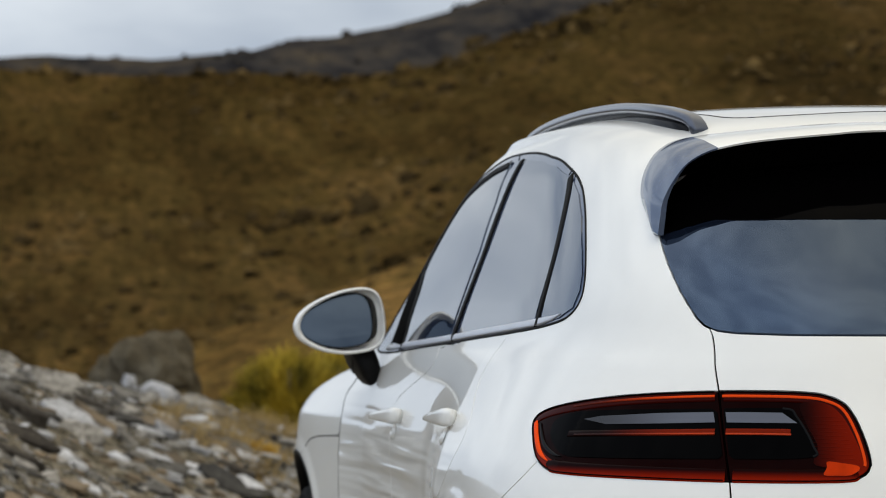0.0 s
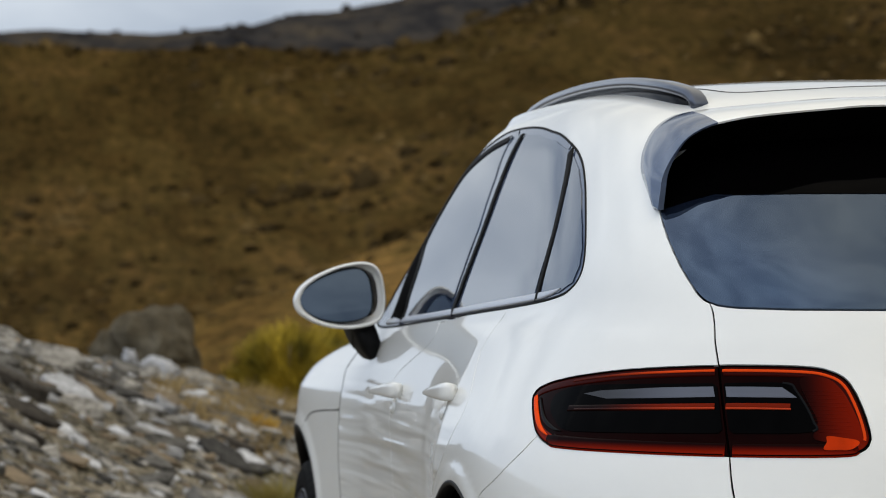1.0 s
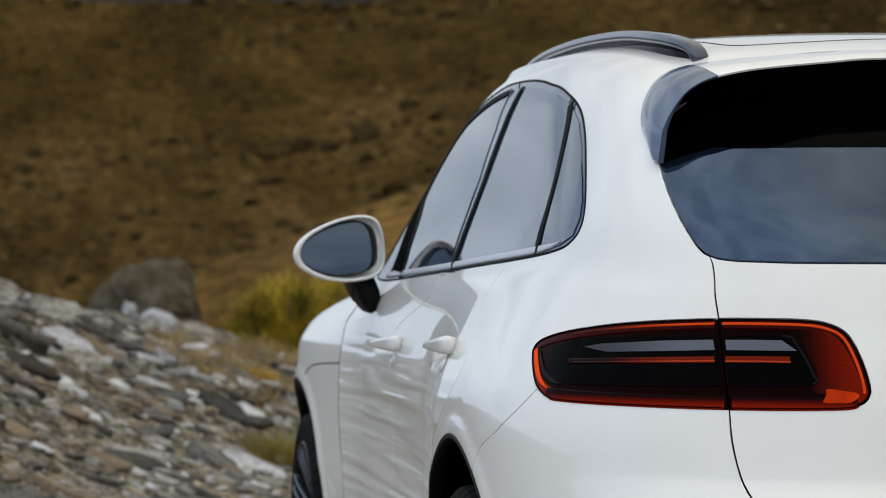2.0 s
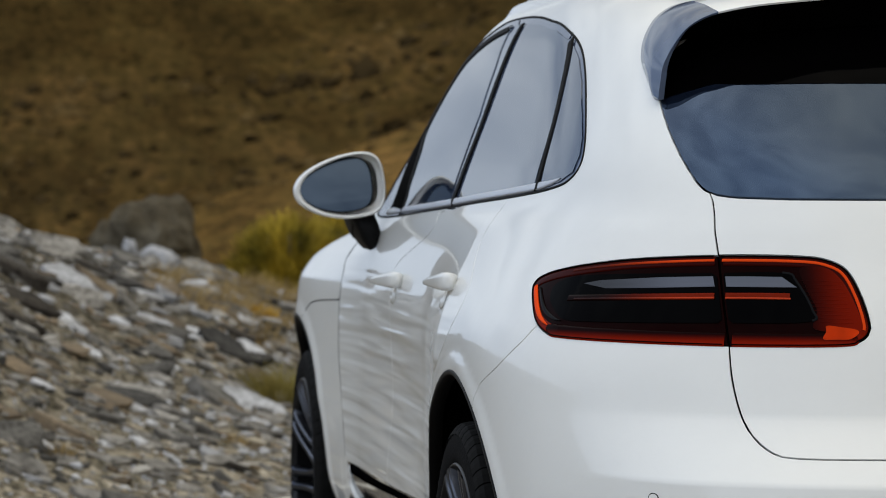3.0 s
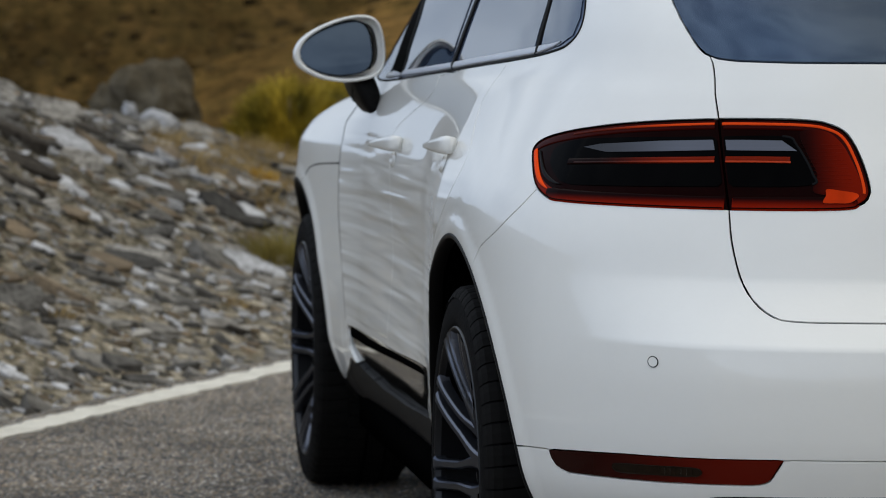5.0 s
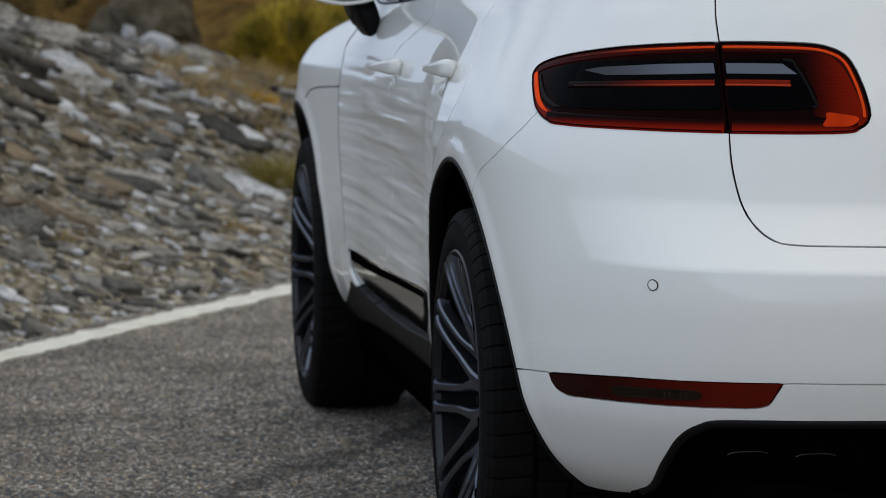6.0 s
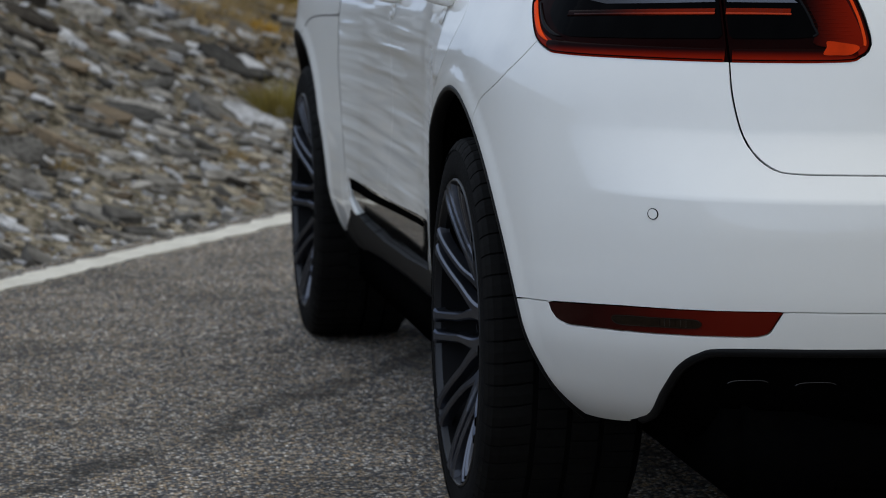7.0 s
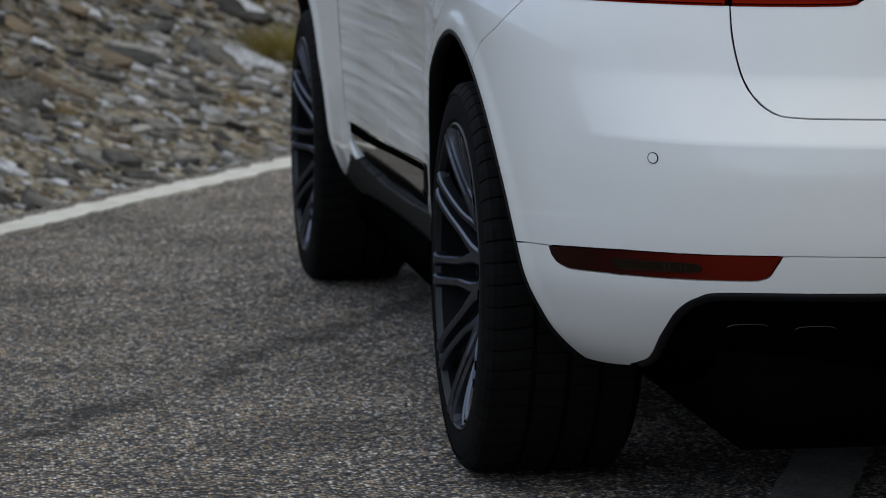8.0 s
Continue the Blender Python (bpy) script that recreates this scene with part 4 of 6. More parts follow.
band("gate_shut_line", [p for p in GATE_EDGE if p[1] > 1.052 or p[1] < .902], .0019, SHADOW_GAP, car, -.0014, thick=.006)
# black strip on the blade's surface that paints the shade of a recess
band("blade_recess", spline([(.735, .474), (.66, .472), (.596, .474), (.444, .486), (.270, .499)], 6), np.linspace(.024, .012, 25), SHADOW_GAP, car, .0010, "black strip for the shade in the side blade's recess")
# dark strips over the door gaps, widened to show from the camera
for path, wide in ((np.vstack([DOOR_FRONT, [(.781, .6524), (.765, .5433), (.757, .50)]]), np.linspace(.0120, .0010, 28)), (WING_FOOT, .0040)):
    band("door_shut_line", path, wide, SHADOW_GAP, car, .0006, thick=.006)
# side panes and the dark strips between them
PANE_FRONT = [(.86, 1.1030), (.61, 1.1173), (.3927, 1.1298), (.400, 1.22), (.420, 1.314), (.50, 1.42), (.6085, 1.5026), (.76, 1.5000), (.92, 1.4800), (1.04, 1.435), (1.10, 1.38), (1.115, 1.30), (1.09, 1.22), (1.00, 1.145)]
PANE_REAR = [(.322, 1.1340), (.0478, 1.1459), (-.183, 1.1584), (-.207, 1.24), (-.2189, 1.3051), (-.208, 1.37), (-.1888, 1.4392), (-.0758, 1.4678), (.1057, 1.4893), (.37, 1.502), (.330, 1.40), (.315, 1.3122), (.315, 1.22)]
PANE_QUARTER = [(-.2150, 1.1615), (-.279, 1.171), (-.3176, 1.1888), (-.3319, 1.2192), (-.333, 1.25), (-.3219, 1.2908), (-.2933, 1.3552), (-.2575, 1.3999), (-.2155, 1.4285), (-.226, 1.37), (-.2345, 1.3051), (-.227, 1.23)]
for name, outline in (("front_side_window", PANE_FRONT), ("rear_side_window", PANE_REAR), ("quarter_window", PANE_QUARTER)):
    dense = []
    for a, b in zip(outline, outline[1:] + outline[:1]):
        dense += [np.array(a) + (np.array(b) - a) * k / 6 for k in range(6)]
    sheet(name, dense, SIDE_GLASS, car, .002, "dark tinted side window")
band("pillar_seal", spline([(.360, 1.129), (.352, 1.22), (.356, 1.31), (.40, 1.42), (.430, 1.504)], 8), .038, RUBBER, car, .0045, "black rubber pillar seal")
band("rear_pillar_seal", spline([(-.199, 1.157), (-.2175, 1.23), (-.2265, 1.305), (-.217, 1.38), (-.199, 1.438)], 8), .020, RUBBER, car, .0045, "black rubber pillar seal")
# black sheet laid over the glass below the spoiler
WINDOW_TOP = [(-1.0, 1.3375), (-.90, 1.3375), (-.7511, 1.3373), (-.6366, 1.3373), (-.569, 1.3370), (-.5255, 1.3400), (-.4985, 1.3395), (-.487, 1.336), (-.480, 1.328), (-.4745, 1.319), (-.4705, 1.312), (-.465, 1.335), (-.463, 1.36), (-.466, 1.39), (-.50, 1.425), (-.60, 1.455), (-.75, 1.463), (-1.0, 1.465)]
sheet("window_frit", [np.array(a) + (np.array(b) - a) * k / 4 for a, b in zip(WINDOW_TOP, WINDOW_TOP[1:] + WINDOW_TOP[:1]) for k in range(4)], LAMP_BLACK, car, .0012, "black sheet over the top of the rear window", depth=.003)
band("window_seal", WINDOWS, .0052, RUBBER, car, .0015, closed=True)
band("front_pillar_seal", spline([(.761, 1.108), (.834, 1.163), (.91, 1.232), (1.049, 1.312), (1.075, 1.382), (1.045, 1.450), (.8615, 1.489), (.615, 1.503)], 8), np.linspace(.034, .016, 57), RUBBER, car, .0045, "black front pillar trim")
sheet("mirror_sail", [(.775, 1.110), (.834, 1.163), (.91, 1.232), (1.00, 1.283), (1.055, 1.283), (.963, 1.190), (.887, 1.116)], MATT_BLACK, car, lift=.0042, depth=.004, label="matt black triangle behind the mirror")
band("front_pillar_edge", spline([(.887, 1.112), (.963, 1.186), (1.063, 1.279), (1.10, 1.36)], 8), .016, RUBBER, car, .0042, "black edge of the windscreen pillar")
band("belt_trim", spline([(.90, 1.1040), (.50, 1.1240), (.16, 1.1435), (-.143, 1.1595), (-.245, 1.1690), (-.285, 1.1775)], 8), np.concatenate([np.full(28, .0135), np.linspace(.0135, .0015, 13)]), BELT_TRIM, car, .0040, "satin light metal strip along the window sill")
for path in ([(.580, 1.5205), (.55, 1.514), (.520, 1.508)], [(-.192, 1.456), (-.186, 1.449), (-.1805, 1.443)]):
    band("trim_joint", spline(path, 4), .0013, SHADOW_GAP, car, .0012, thick=.003)


# ---- wheels ----
def lathe(profile, steps, mat, name, parent, label=""):
    """A profile of (radius, across) turned round the wheel's axis, which is x."""
    verts, faces, m = [], [], len(profile)
    for i in range(steps):
        a = 2 * math.pi * i / steps
        verts += [(x, r * math.sin(a), r * math.cos(a)) for r, x in profile]
    for i in range(steps):
        for j in range(m - 1):
            k = (i + 1) % steps
            faces.append((i * m + j, i * m + j + 1, k * m + j + 1, k * m + j))
    return mesh_object(name, verts, faces, mat, parent, label)


def tread_block_mesh(r, a, width):
    """One raised block of the tread, curved with the tyre."""
    verts, faces = [], []
    for k in range(4):
        t = -a / 2 + a * k / 3
        for x in (-width / 2, width / 2):
            for rr in (r - .006, r):
                inset = .0012 if rr == r else 0
                verts.append((x - math.copysign(inset, x), rr * math.sin(t * (1 - inset * 8)), rr * math.cos(t)))
    for k in range(3):
        b = k * 4
        faces += [(b + 1, b + 3, b + 7, b + 5), (b, b + 1, b + 5, b + 4), (b + 3, b + 2, b + 6, b + 7)]
    faces += [(0, 2, 3, 1), (12, 13, 15, 14)]
    data = bpy.data.meshes.new("tread_block")
    data.from_pydata(verts, [], faces)
    data.materials.append(TYRE)
    return data


def build_wheel(width):
    """A wheel with its outer face at x = 0 looking to -x, the tyre reaching inwards."""
    wheel = tagged(new("wheel"), "", "")
    R, rim, w = .365, .284, width
    prof = [(rim - .004, .022), (rim + .002, .006), (rim + .012, .002), (rim + .030, .0008), (rim + .046, .0030), (R - .022, .0060), (R - .014, .0110), (R - .008, .0200), (R - .0065, .030)]
    x = .032
    for g in (.07, .095, .095):
        prof += [(R - .0065 + .004 * math.sin(math.pi * min(1, (x + .02) / w)), x), (R - .0065, x + .001)]
        x += (w - .06) / 3
    prof += [(R - .008, w - .026), (R - .02, w - .012), (rim + .05, w), (rim + .01, w - .006), (rim - .004, w - .022)]
    lathe(prof, 120, TYRE, "tyre", wheel, "black low-profile tyre")
    rows = [(.024, .063), (.096, .055), (.160, .050), (.219, .058)] if w > .28 else [(.024, .055), (.088, .048), (.145, .045), (.196, .052)]
    tyre = wheel.children[0]
    # shoulder blocks wrap over the tyre's edge
    count = 57
    step = 2 * math.pi / count
    edge = [(R - .024, .0030), (R - .014, .0078), (R - .005, .0165), (R - .0015, .032), (R - .0005, .060), (R, .086)]
    verts, faces = [], []
    for i in range(count):
        k = len(verts)
        for r, x in edge:
            slant = .020 * (x / .086) ** 2 - .004
            for f in (-.45, 0, .45):
                a = (i + f) * step + slant
                lift = -.0012 * (f != 0)
                verts.append((x, (r + lift) * math.sin(a), (r + lift) * math.cos(a)))
        for r, x in edge:
            slant = .020 * (x / .086) ** 2 - .004
            for f in (-.46, .46):
                a = (i + f) * step + slant
                verts.append((x + (.004 if r < R - .004 else 0), (r - .0065) * math.sin(a), (r - .0065) * math.cos(a)))
        m = len(edge)
        low = k + 3 * m
        for j in range(m - 1):
            for c in (0, 1):
                faces.append((k + 3 * j + c, k + 3 * j + c + 1, k + 3 * j + c + 4, k + 3 * j + c + 3))
            faces.append((k + 3 * j, k + 3 * j + 3, low + 2 * j + 2, low + 2 * j))
            faces.append((k + 3 * j + 2, low + 2 * j + 1, low + 2 * j + 3, k + 3 * j + 5))
        faces.append((k + 3 * m - 3, k + 3 * m - 2, k + 3 * m - 1, low + 2 * m - 1, low + 2 * m - 2))
    mesh_object("tread_rib", verts, faces, TREAD, tyre, smooth=False)
    for n_row, (x0, bw) in list(enumerate(rows))[1:]:
        count = 59
        me = tread_block_mesh(R - .001 + (.001 if 0 < n_row < 3 else -.002), 2 * math.pi / count * (.87 if n_row == 0 else .92), bw)
        verts, faces = [], []
        for i in range(count):
            a = 2 * math.pi * (i + .3 * n_row) / count
            k = len(verts)
            for vv in me.vertices:
                c = vv.co
                verts.append((x0 + bw / 2 + c.x, c.y * math.cos(a) + c.z * math.sin(a), -c.y * math.sin(a) + c.z * math.cos(a)))
            faces += [tuple(i2 + k for i2 in f.vertices) for f in me.polygons]
        mesh_object("tread_rib", verts, faces, TREAD, tyre, smooth=False)
    # rim: lip, barrel and the dark inside
    lathe([(rim + .004, .012), (rim + .003, .004), (rim + .001, .0015), (rim - .001, .0015), (rim - .002, .005), (rim - .007, .016)], 120, RIM_LIP, "rim_lip", wheel, "dark rim lip")
    lathe([(rim - .007, .014), (rim - .014, .06), (rim - .030, .10), (rim - .034, w - .03), (rim - .005, w - .012)], 96, ALLOY_DARK, "rim_barrel", wheel, "dark alloy rim barrel")
    lathe([(.20, .150), (rim - .032, .150), (rim - .032, .154), (.20, .154)], 64, SHADOW_GAP, "brake_shield", wheel, "dark brake shield")
    for k in range(10):
        for s in (-1, 1):
            verts, faces = [], []
            a0 = radians(94.5 + 36 * k)
            steps = 16
            for i in range(steps + 1):
                t = i / steps
                r = .048 + (rim - .002 - .048) * t
                ang = math.asin(.0205 / max(r, .115)) + radians(5.5) * float(ramp(-r, -.17, -.095))
                ang = a0 + s * ang
                half = .0080 + .0045 * float(ramp(-r, -.16, -.10)) + .0060 * max(0, t - .92) / .08
                face_x = -.001 + .063 * min(1, (1 - t) / .84) ** 1.45
                cx, cz = math.sin(ang), math.cos(ang)
                tx, tz = math.cos(ang), -math.sin(ang)
                for off, dx in ((-half * 1.2, .022), (-half, .004), (-half * .62, 0), (half * .62, 0), (half, .004), (half * 1.2, .022)):
                    verts.append((face_x + dx, r * cx + off * tx, r * cz + off * tz))
            for i in range(steps):
                for j in range(6):
                    q = (j + 1) % 6
                    faces.append((i * 6 + j, i * 6 + q, i * 6 + 6 + q, i * 6 + 6 + j))
            ob = mesh_object("spoke", verts, faces, ALLOY, wheel)
            ob.data.polygons.foreach_set("use_smooth", [False] * len(ob.data.polygons))
    lathe([(.0005, .050), (.022, .050), (.030, .053), (.033, .060), (.034, .072)], 40, ALLOY, "hub_cap", wheel)
    lathe([(.0005, .068), (.050, .066), (.066, .068), (.074, .090)], 48, ALLOY, "hub", wheel)
    for k in range(5):
        a = 2 * math.pi * k / 5
        bm = bmesh.new()
        bmesh.ops.create_cone(bm, cap_ends=True, segments=6, radius1=.010, radius2=.009, depth=.016,
                              matrix=Matrix.Translation((.064, .046 * math.sin(a), .046 * math.cos(a))) @ Matrix.Rotation(radians(-90), 4, "Y"))
        part("wheel_bolt", bm, BRAKE, wheel)
    lathe([(.07, .105), (.175, .100), (.180, .105), (.180, .130), (.175, .135), (.07, .130)], 72, BRAKE, "brake_disc", wheel, "iron brake disc")
    verts, faces = sweep([(.118, .150 * math.sin(a), .150 * math.cos(a)) for a in np.linspace(radians(60), radians(120), 9)], rounded(.075, .085, .02), [(0, math.sin(a), math.cos(a)) for a in np.linspace(radians(60), radians(120), 9)])
    mesh_object("brake_caliper", verts, faces, SHADOW_GAP, wheel, "dark brake caliper")
    return wheel


WHEEL_X = -.951
rear_wheel = build_wheel(.295)
rear_wheel.parent = car
rear_wheel.matrix_basis = pose(WHEEL_X, 0, AXLE_Z)
front_wheel = build_wheel(.265)
front_wheel.parent = car
front_wheel.matrix_basis = pose(WHEEL_X, WHEELBASE, AXLE_Z, 3, 0, 0)
for src, y, spin in ((rear_wheel, 0, 20), (front_wheel, WHEELBASE, 5)):
    copy_thing(src, pose(-WHEEL_X, y, AXLE_Z, spin, 0, 180))


# ---- wheel wells, arch lips and floor ----
def wheel_well(at, name):
    verts, faces = [], []
    angles = np.linspace(radians(-11), radians(191), 40)
    for a in angles:
        y, z = at - .022 + (ARCH_R + .006) * math.cos(a), AXLE_Z + (ARCH_R + .006) * math.sin(a)
        grid = np.linspace(-.6, 1.6, 1200)
        edge = float(skin(grid, z)[np.argmin(np.abs(skin(grid, z)[:, 1] - y)), 0])
        verts += [(max(edge + .018, -.925), y, z), (-.50, y, z)]
    n = len(verts)
    for i in range(len(angles) - 1):
        faces.append((2 * i, 2 * i + 1, 2 * i + 3, 2 * i + 2))
    faces.append(tuple(range(1, n, 2)))
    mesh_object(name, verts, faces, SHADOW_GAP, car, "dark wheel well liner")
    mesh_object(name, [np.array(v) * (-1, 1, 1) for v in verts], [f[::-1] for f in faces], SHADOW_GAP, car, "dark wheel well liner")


def arch_lip(at, name):
    """The turned edge of a wheel arch, black on its inner side."""
    pts, ups = [], []
    for a in np.linspace(radians(-14), radians(194), 60):
        y, z = at - .022 + (ARCH_R - .003) * math.cos(a), AXLE_Z + (ARCH_R - .003) * math.sin(a)
        if z < .27:
            continue
        grid = np.linspace(-.6, 1.6, 1200)
        near = grid[np.argmin(np.abs(skin(grid, z)[:, 1] - y))]
        p = skin(near, z)
        pts.append((float(p[0]) + .012, y, z))
        ups.append((0, math.cos(a), math.sin(a)))
    verts, faces = sweep(pts, rounded(.028, .010, .003, 2), ups)
    mesh_object(name, verts, faces, PLASTIC, car, "black arch edge")
    mesh_object(name, [np.array(v) * (-1, 1, 1) for v in verts], [f[::-1] for f in faces], PLASTIC, car, "black arch edge")


for at in (0, WHEELBASE):
    wheel_well(at, "wheel_well")
    arch_lip(at, "arch_edge")

# underbody blocks, set low and wide to deepen the shade beneath the car
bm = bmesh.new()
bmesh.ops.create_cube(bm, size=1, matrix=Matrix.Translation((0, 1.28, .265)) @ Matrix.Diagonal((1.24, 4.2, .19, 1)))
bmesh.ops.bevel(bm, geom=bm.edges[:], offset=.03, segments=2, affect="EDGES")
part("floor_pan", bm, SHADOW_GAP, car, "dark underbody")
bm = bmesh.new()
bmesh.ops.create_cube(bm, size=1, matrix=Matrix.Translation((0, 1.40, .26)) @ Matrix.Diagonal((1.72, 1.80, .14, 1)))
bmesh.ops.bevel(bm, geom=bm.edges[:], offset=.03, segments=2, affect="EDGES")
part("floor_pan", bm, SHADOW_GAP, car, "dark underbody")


# ---- tail lamps ----
def gate_u(z):
    return np.interp(z, GATE_EDGE[::-1, 1], GATE_EDGE[::-1, 0])


def inset(outline, d):
    """The closed outline moved inwards by d metres along the skin."""
    p = np.array(outline, float) * (1.45, 1.0)
    t = np.roll(p, -1, 0) - np.roll(p, 1, 0)
    t /= np.linalg.norm(t, axis=1, keepdims=True)
    n = np.stack([-t[:, 1], t[:, 0]], 1)
    if ((p.mean(0) - p) * n).sum() < 0:
        n = -n
    return (p + n * d) / (1.45, 1.0)


def dense(outline, k=6):
    o = [np.array(p, float) for p in outline]
    return np.array([a + (b - a) * i / k for a, b in zip(o, o[1:] + o[:1]) for i in range(k)])


def lamp_half(outline, outer, gap=.0035):
    """That part of an outline that lies on the body (outer) or on the tailgate."""
    o = dense(outline, 3)
    g = gate_u(o[:, 1])
    run = runs(o, (o[:, 0] > g + gap) if outer else (o[:, 0] < g - gap))
    cut = np.linspace(run[-1, 1], run[0, 1], 14)[1:-1]
    edge = np.stack([gate_u(cut) + (gap if outer else -gap), cut], 1)
    return np.vstack([run, edge])


def part_named(name):
    return [o for o in car.children if o.name.split(".")[0] == name]


def runs(path, mask):
    """The longest stretch of a closed path where mask holds."""
    n = len(path)
    starts = [i for i in range(n) if mask[i] and not mask[i - 1]]
    best = []
    for s in starts:
        r = []
        i = s
        while mask[i % n] and len(r) < n:
            r.append(path[i % n])
            i += 1
        if len(r) > len(best):
            best = r
    return np.array(best)


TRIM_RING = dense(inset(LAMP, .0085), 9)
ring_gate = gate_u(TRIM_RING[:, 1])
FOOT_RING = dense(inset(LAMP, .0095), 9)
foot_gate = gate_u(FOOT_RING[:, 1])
for outer, name in ((True, "tail_lamp"), (False, "gate_lamp")):
    for lamp, flip in zip(part_named(name), (False, True)):
        def side_sheet(*a, **k):
            ob = sheet(*a, twin=False, **k)
            if flip:
                ob.data.transform(MIRRORED)
                ob.data.flip_normals()
            return ob

        def side_band(*a, **k):
            ob = band(*a, twin=False, **k)
            if flip:
                ob.data.transform(MIRRORED)
                ob.data.flip_normals()
            return ob

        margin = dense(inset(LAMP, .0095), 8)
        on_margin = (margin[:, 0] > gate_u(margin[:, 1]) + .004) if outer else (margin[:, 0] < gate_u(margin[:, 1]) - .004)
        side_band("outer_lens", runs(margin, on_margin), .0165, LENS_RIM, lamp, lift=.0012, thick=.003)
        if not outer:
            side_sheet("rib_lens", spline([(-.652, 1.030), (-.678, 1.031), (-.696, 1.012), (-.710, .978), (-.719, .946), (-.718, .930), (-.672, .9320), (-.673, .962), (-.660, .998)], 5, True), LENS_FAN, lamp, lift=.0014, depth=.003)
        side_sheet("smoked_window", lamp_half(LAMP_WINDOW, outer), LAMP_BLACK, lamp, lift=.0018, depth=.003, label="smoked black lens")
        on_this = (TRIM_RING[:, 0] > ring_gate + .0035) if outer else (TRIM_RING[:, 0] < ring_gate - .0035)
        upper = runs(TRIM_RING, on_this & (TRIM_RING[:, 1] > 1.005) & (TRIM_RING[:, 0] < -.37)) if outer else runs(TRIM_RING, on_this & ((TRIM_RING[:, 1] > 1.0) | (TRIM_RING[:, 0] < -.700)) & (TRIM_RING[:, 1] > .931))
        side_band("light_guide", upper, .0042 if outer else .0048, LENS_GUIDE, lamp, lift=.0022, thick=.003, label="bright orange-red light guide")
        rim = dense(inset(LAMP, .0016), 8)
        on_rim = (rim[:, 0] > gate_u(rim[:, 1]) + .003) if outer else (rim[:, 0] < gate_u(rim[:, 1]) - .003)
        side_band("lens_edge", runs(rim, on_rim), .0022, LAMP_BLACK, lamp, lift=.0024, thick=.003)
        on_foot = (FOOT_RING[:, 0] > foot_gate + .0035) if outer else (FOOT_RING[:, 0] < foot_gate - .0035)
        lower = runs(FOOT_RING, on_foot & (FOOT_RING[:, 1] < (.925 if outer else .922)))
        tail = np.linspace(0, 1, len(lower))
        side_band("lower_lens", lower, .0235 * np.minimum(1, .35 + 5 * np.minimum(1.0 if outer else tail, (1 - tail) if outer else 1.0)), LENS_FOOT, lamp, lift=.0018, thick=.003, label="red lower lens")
        if outer:
            side_ring = dense(inset(LAMP, .0125), 3)
            end = runs(side_ring, (side_ring[:, 0] > -.375) & (side_ring[:, 1] < .992) & (side_ring[:, 1] > .927))
            width = .010 * (1 - .88 * np.abs(np.linspace(-1, 1, len(end))) ** 2.5)
            side_band("side_light_guide", end, width, RED_LIT, lamp, lift=.0030, thick=.004, label="bright orange-red side light guide")
            rim_end = runs(dense(inset(LAMP, .027), 3), (dense(inset(LAMP, .027), 3)[:, 0] > -.37) & (dense(inset(LAMP, .027), 3)[:, 1] < .99))
            side_band("inner_rim", rim_end, .008 * np.sin(np.linspace(.1, math.pi - .1, len(rim_end))), GLOSS_BLACK, lamp, lift=.0030, thick=.003)
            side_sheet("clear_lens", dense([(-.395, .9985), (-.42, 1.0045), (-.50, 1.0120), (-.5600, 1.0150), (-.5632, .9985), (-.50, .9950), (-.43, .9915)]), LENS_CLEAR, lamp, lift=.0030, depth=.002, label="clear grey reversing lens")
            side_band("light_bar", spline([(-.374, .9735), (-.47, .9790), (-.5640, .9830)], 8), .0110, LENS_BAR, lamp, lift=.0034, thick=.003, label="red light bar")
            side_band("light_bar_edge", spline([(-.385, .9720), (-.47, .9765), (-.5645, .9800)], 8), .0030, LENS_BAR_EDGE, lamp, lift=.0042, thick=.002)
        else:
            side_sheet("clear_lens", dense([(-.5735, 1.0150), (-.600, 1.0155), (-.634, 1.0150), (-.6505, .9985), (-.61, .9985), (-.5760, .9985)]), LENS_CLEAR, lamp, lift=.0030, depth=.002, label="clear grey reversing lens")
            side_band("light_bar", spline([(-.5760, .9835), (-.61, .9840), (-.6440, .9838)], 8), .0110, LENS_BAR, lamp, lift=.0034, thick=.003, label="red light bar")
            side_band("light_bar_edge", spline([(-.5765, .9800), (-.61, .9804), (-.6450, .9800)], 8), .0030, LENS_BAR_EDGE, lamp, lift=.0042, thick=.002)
            for k in range(12):
                z0 = .944 + .0060 * k
                side_band("lens_rib", [(-.675 + .002 * k, z0), (-.690 + .001 * k, z0 - .001), (-.711 + .0013 * k, z0 - .002)], .0010, LENS_FAN, lamp, lift=.0018, thick=.0006)
            side_sheet("corner_lens", spline([(-.684, .9375), (-.700, .9350), (-.7140, .9315), (-.7165, .9255), (-.7080, .9165), (-.694, .9155), (-.681, .9165), (-.6835, .928)], 5, True), RED_CORNER, lamp, lift=.0030, depth=.003, label="bright orange corner lens")
            side_band("window_rim", runs(dense(LAMP_WINDOW, 3), (dense(LAMP_WINDOW, 3)[:, 0] < -.632) & (dense(LAMP_WINDOW, 3)[:, 1] > .945)), .004, GLOSS_BLACK, lamp, lift=.0030, thick=.002)

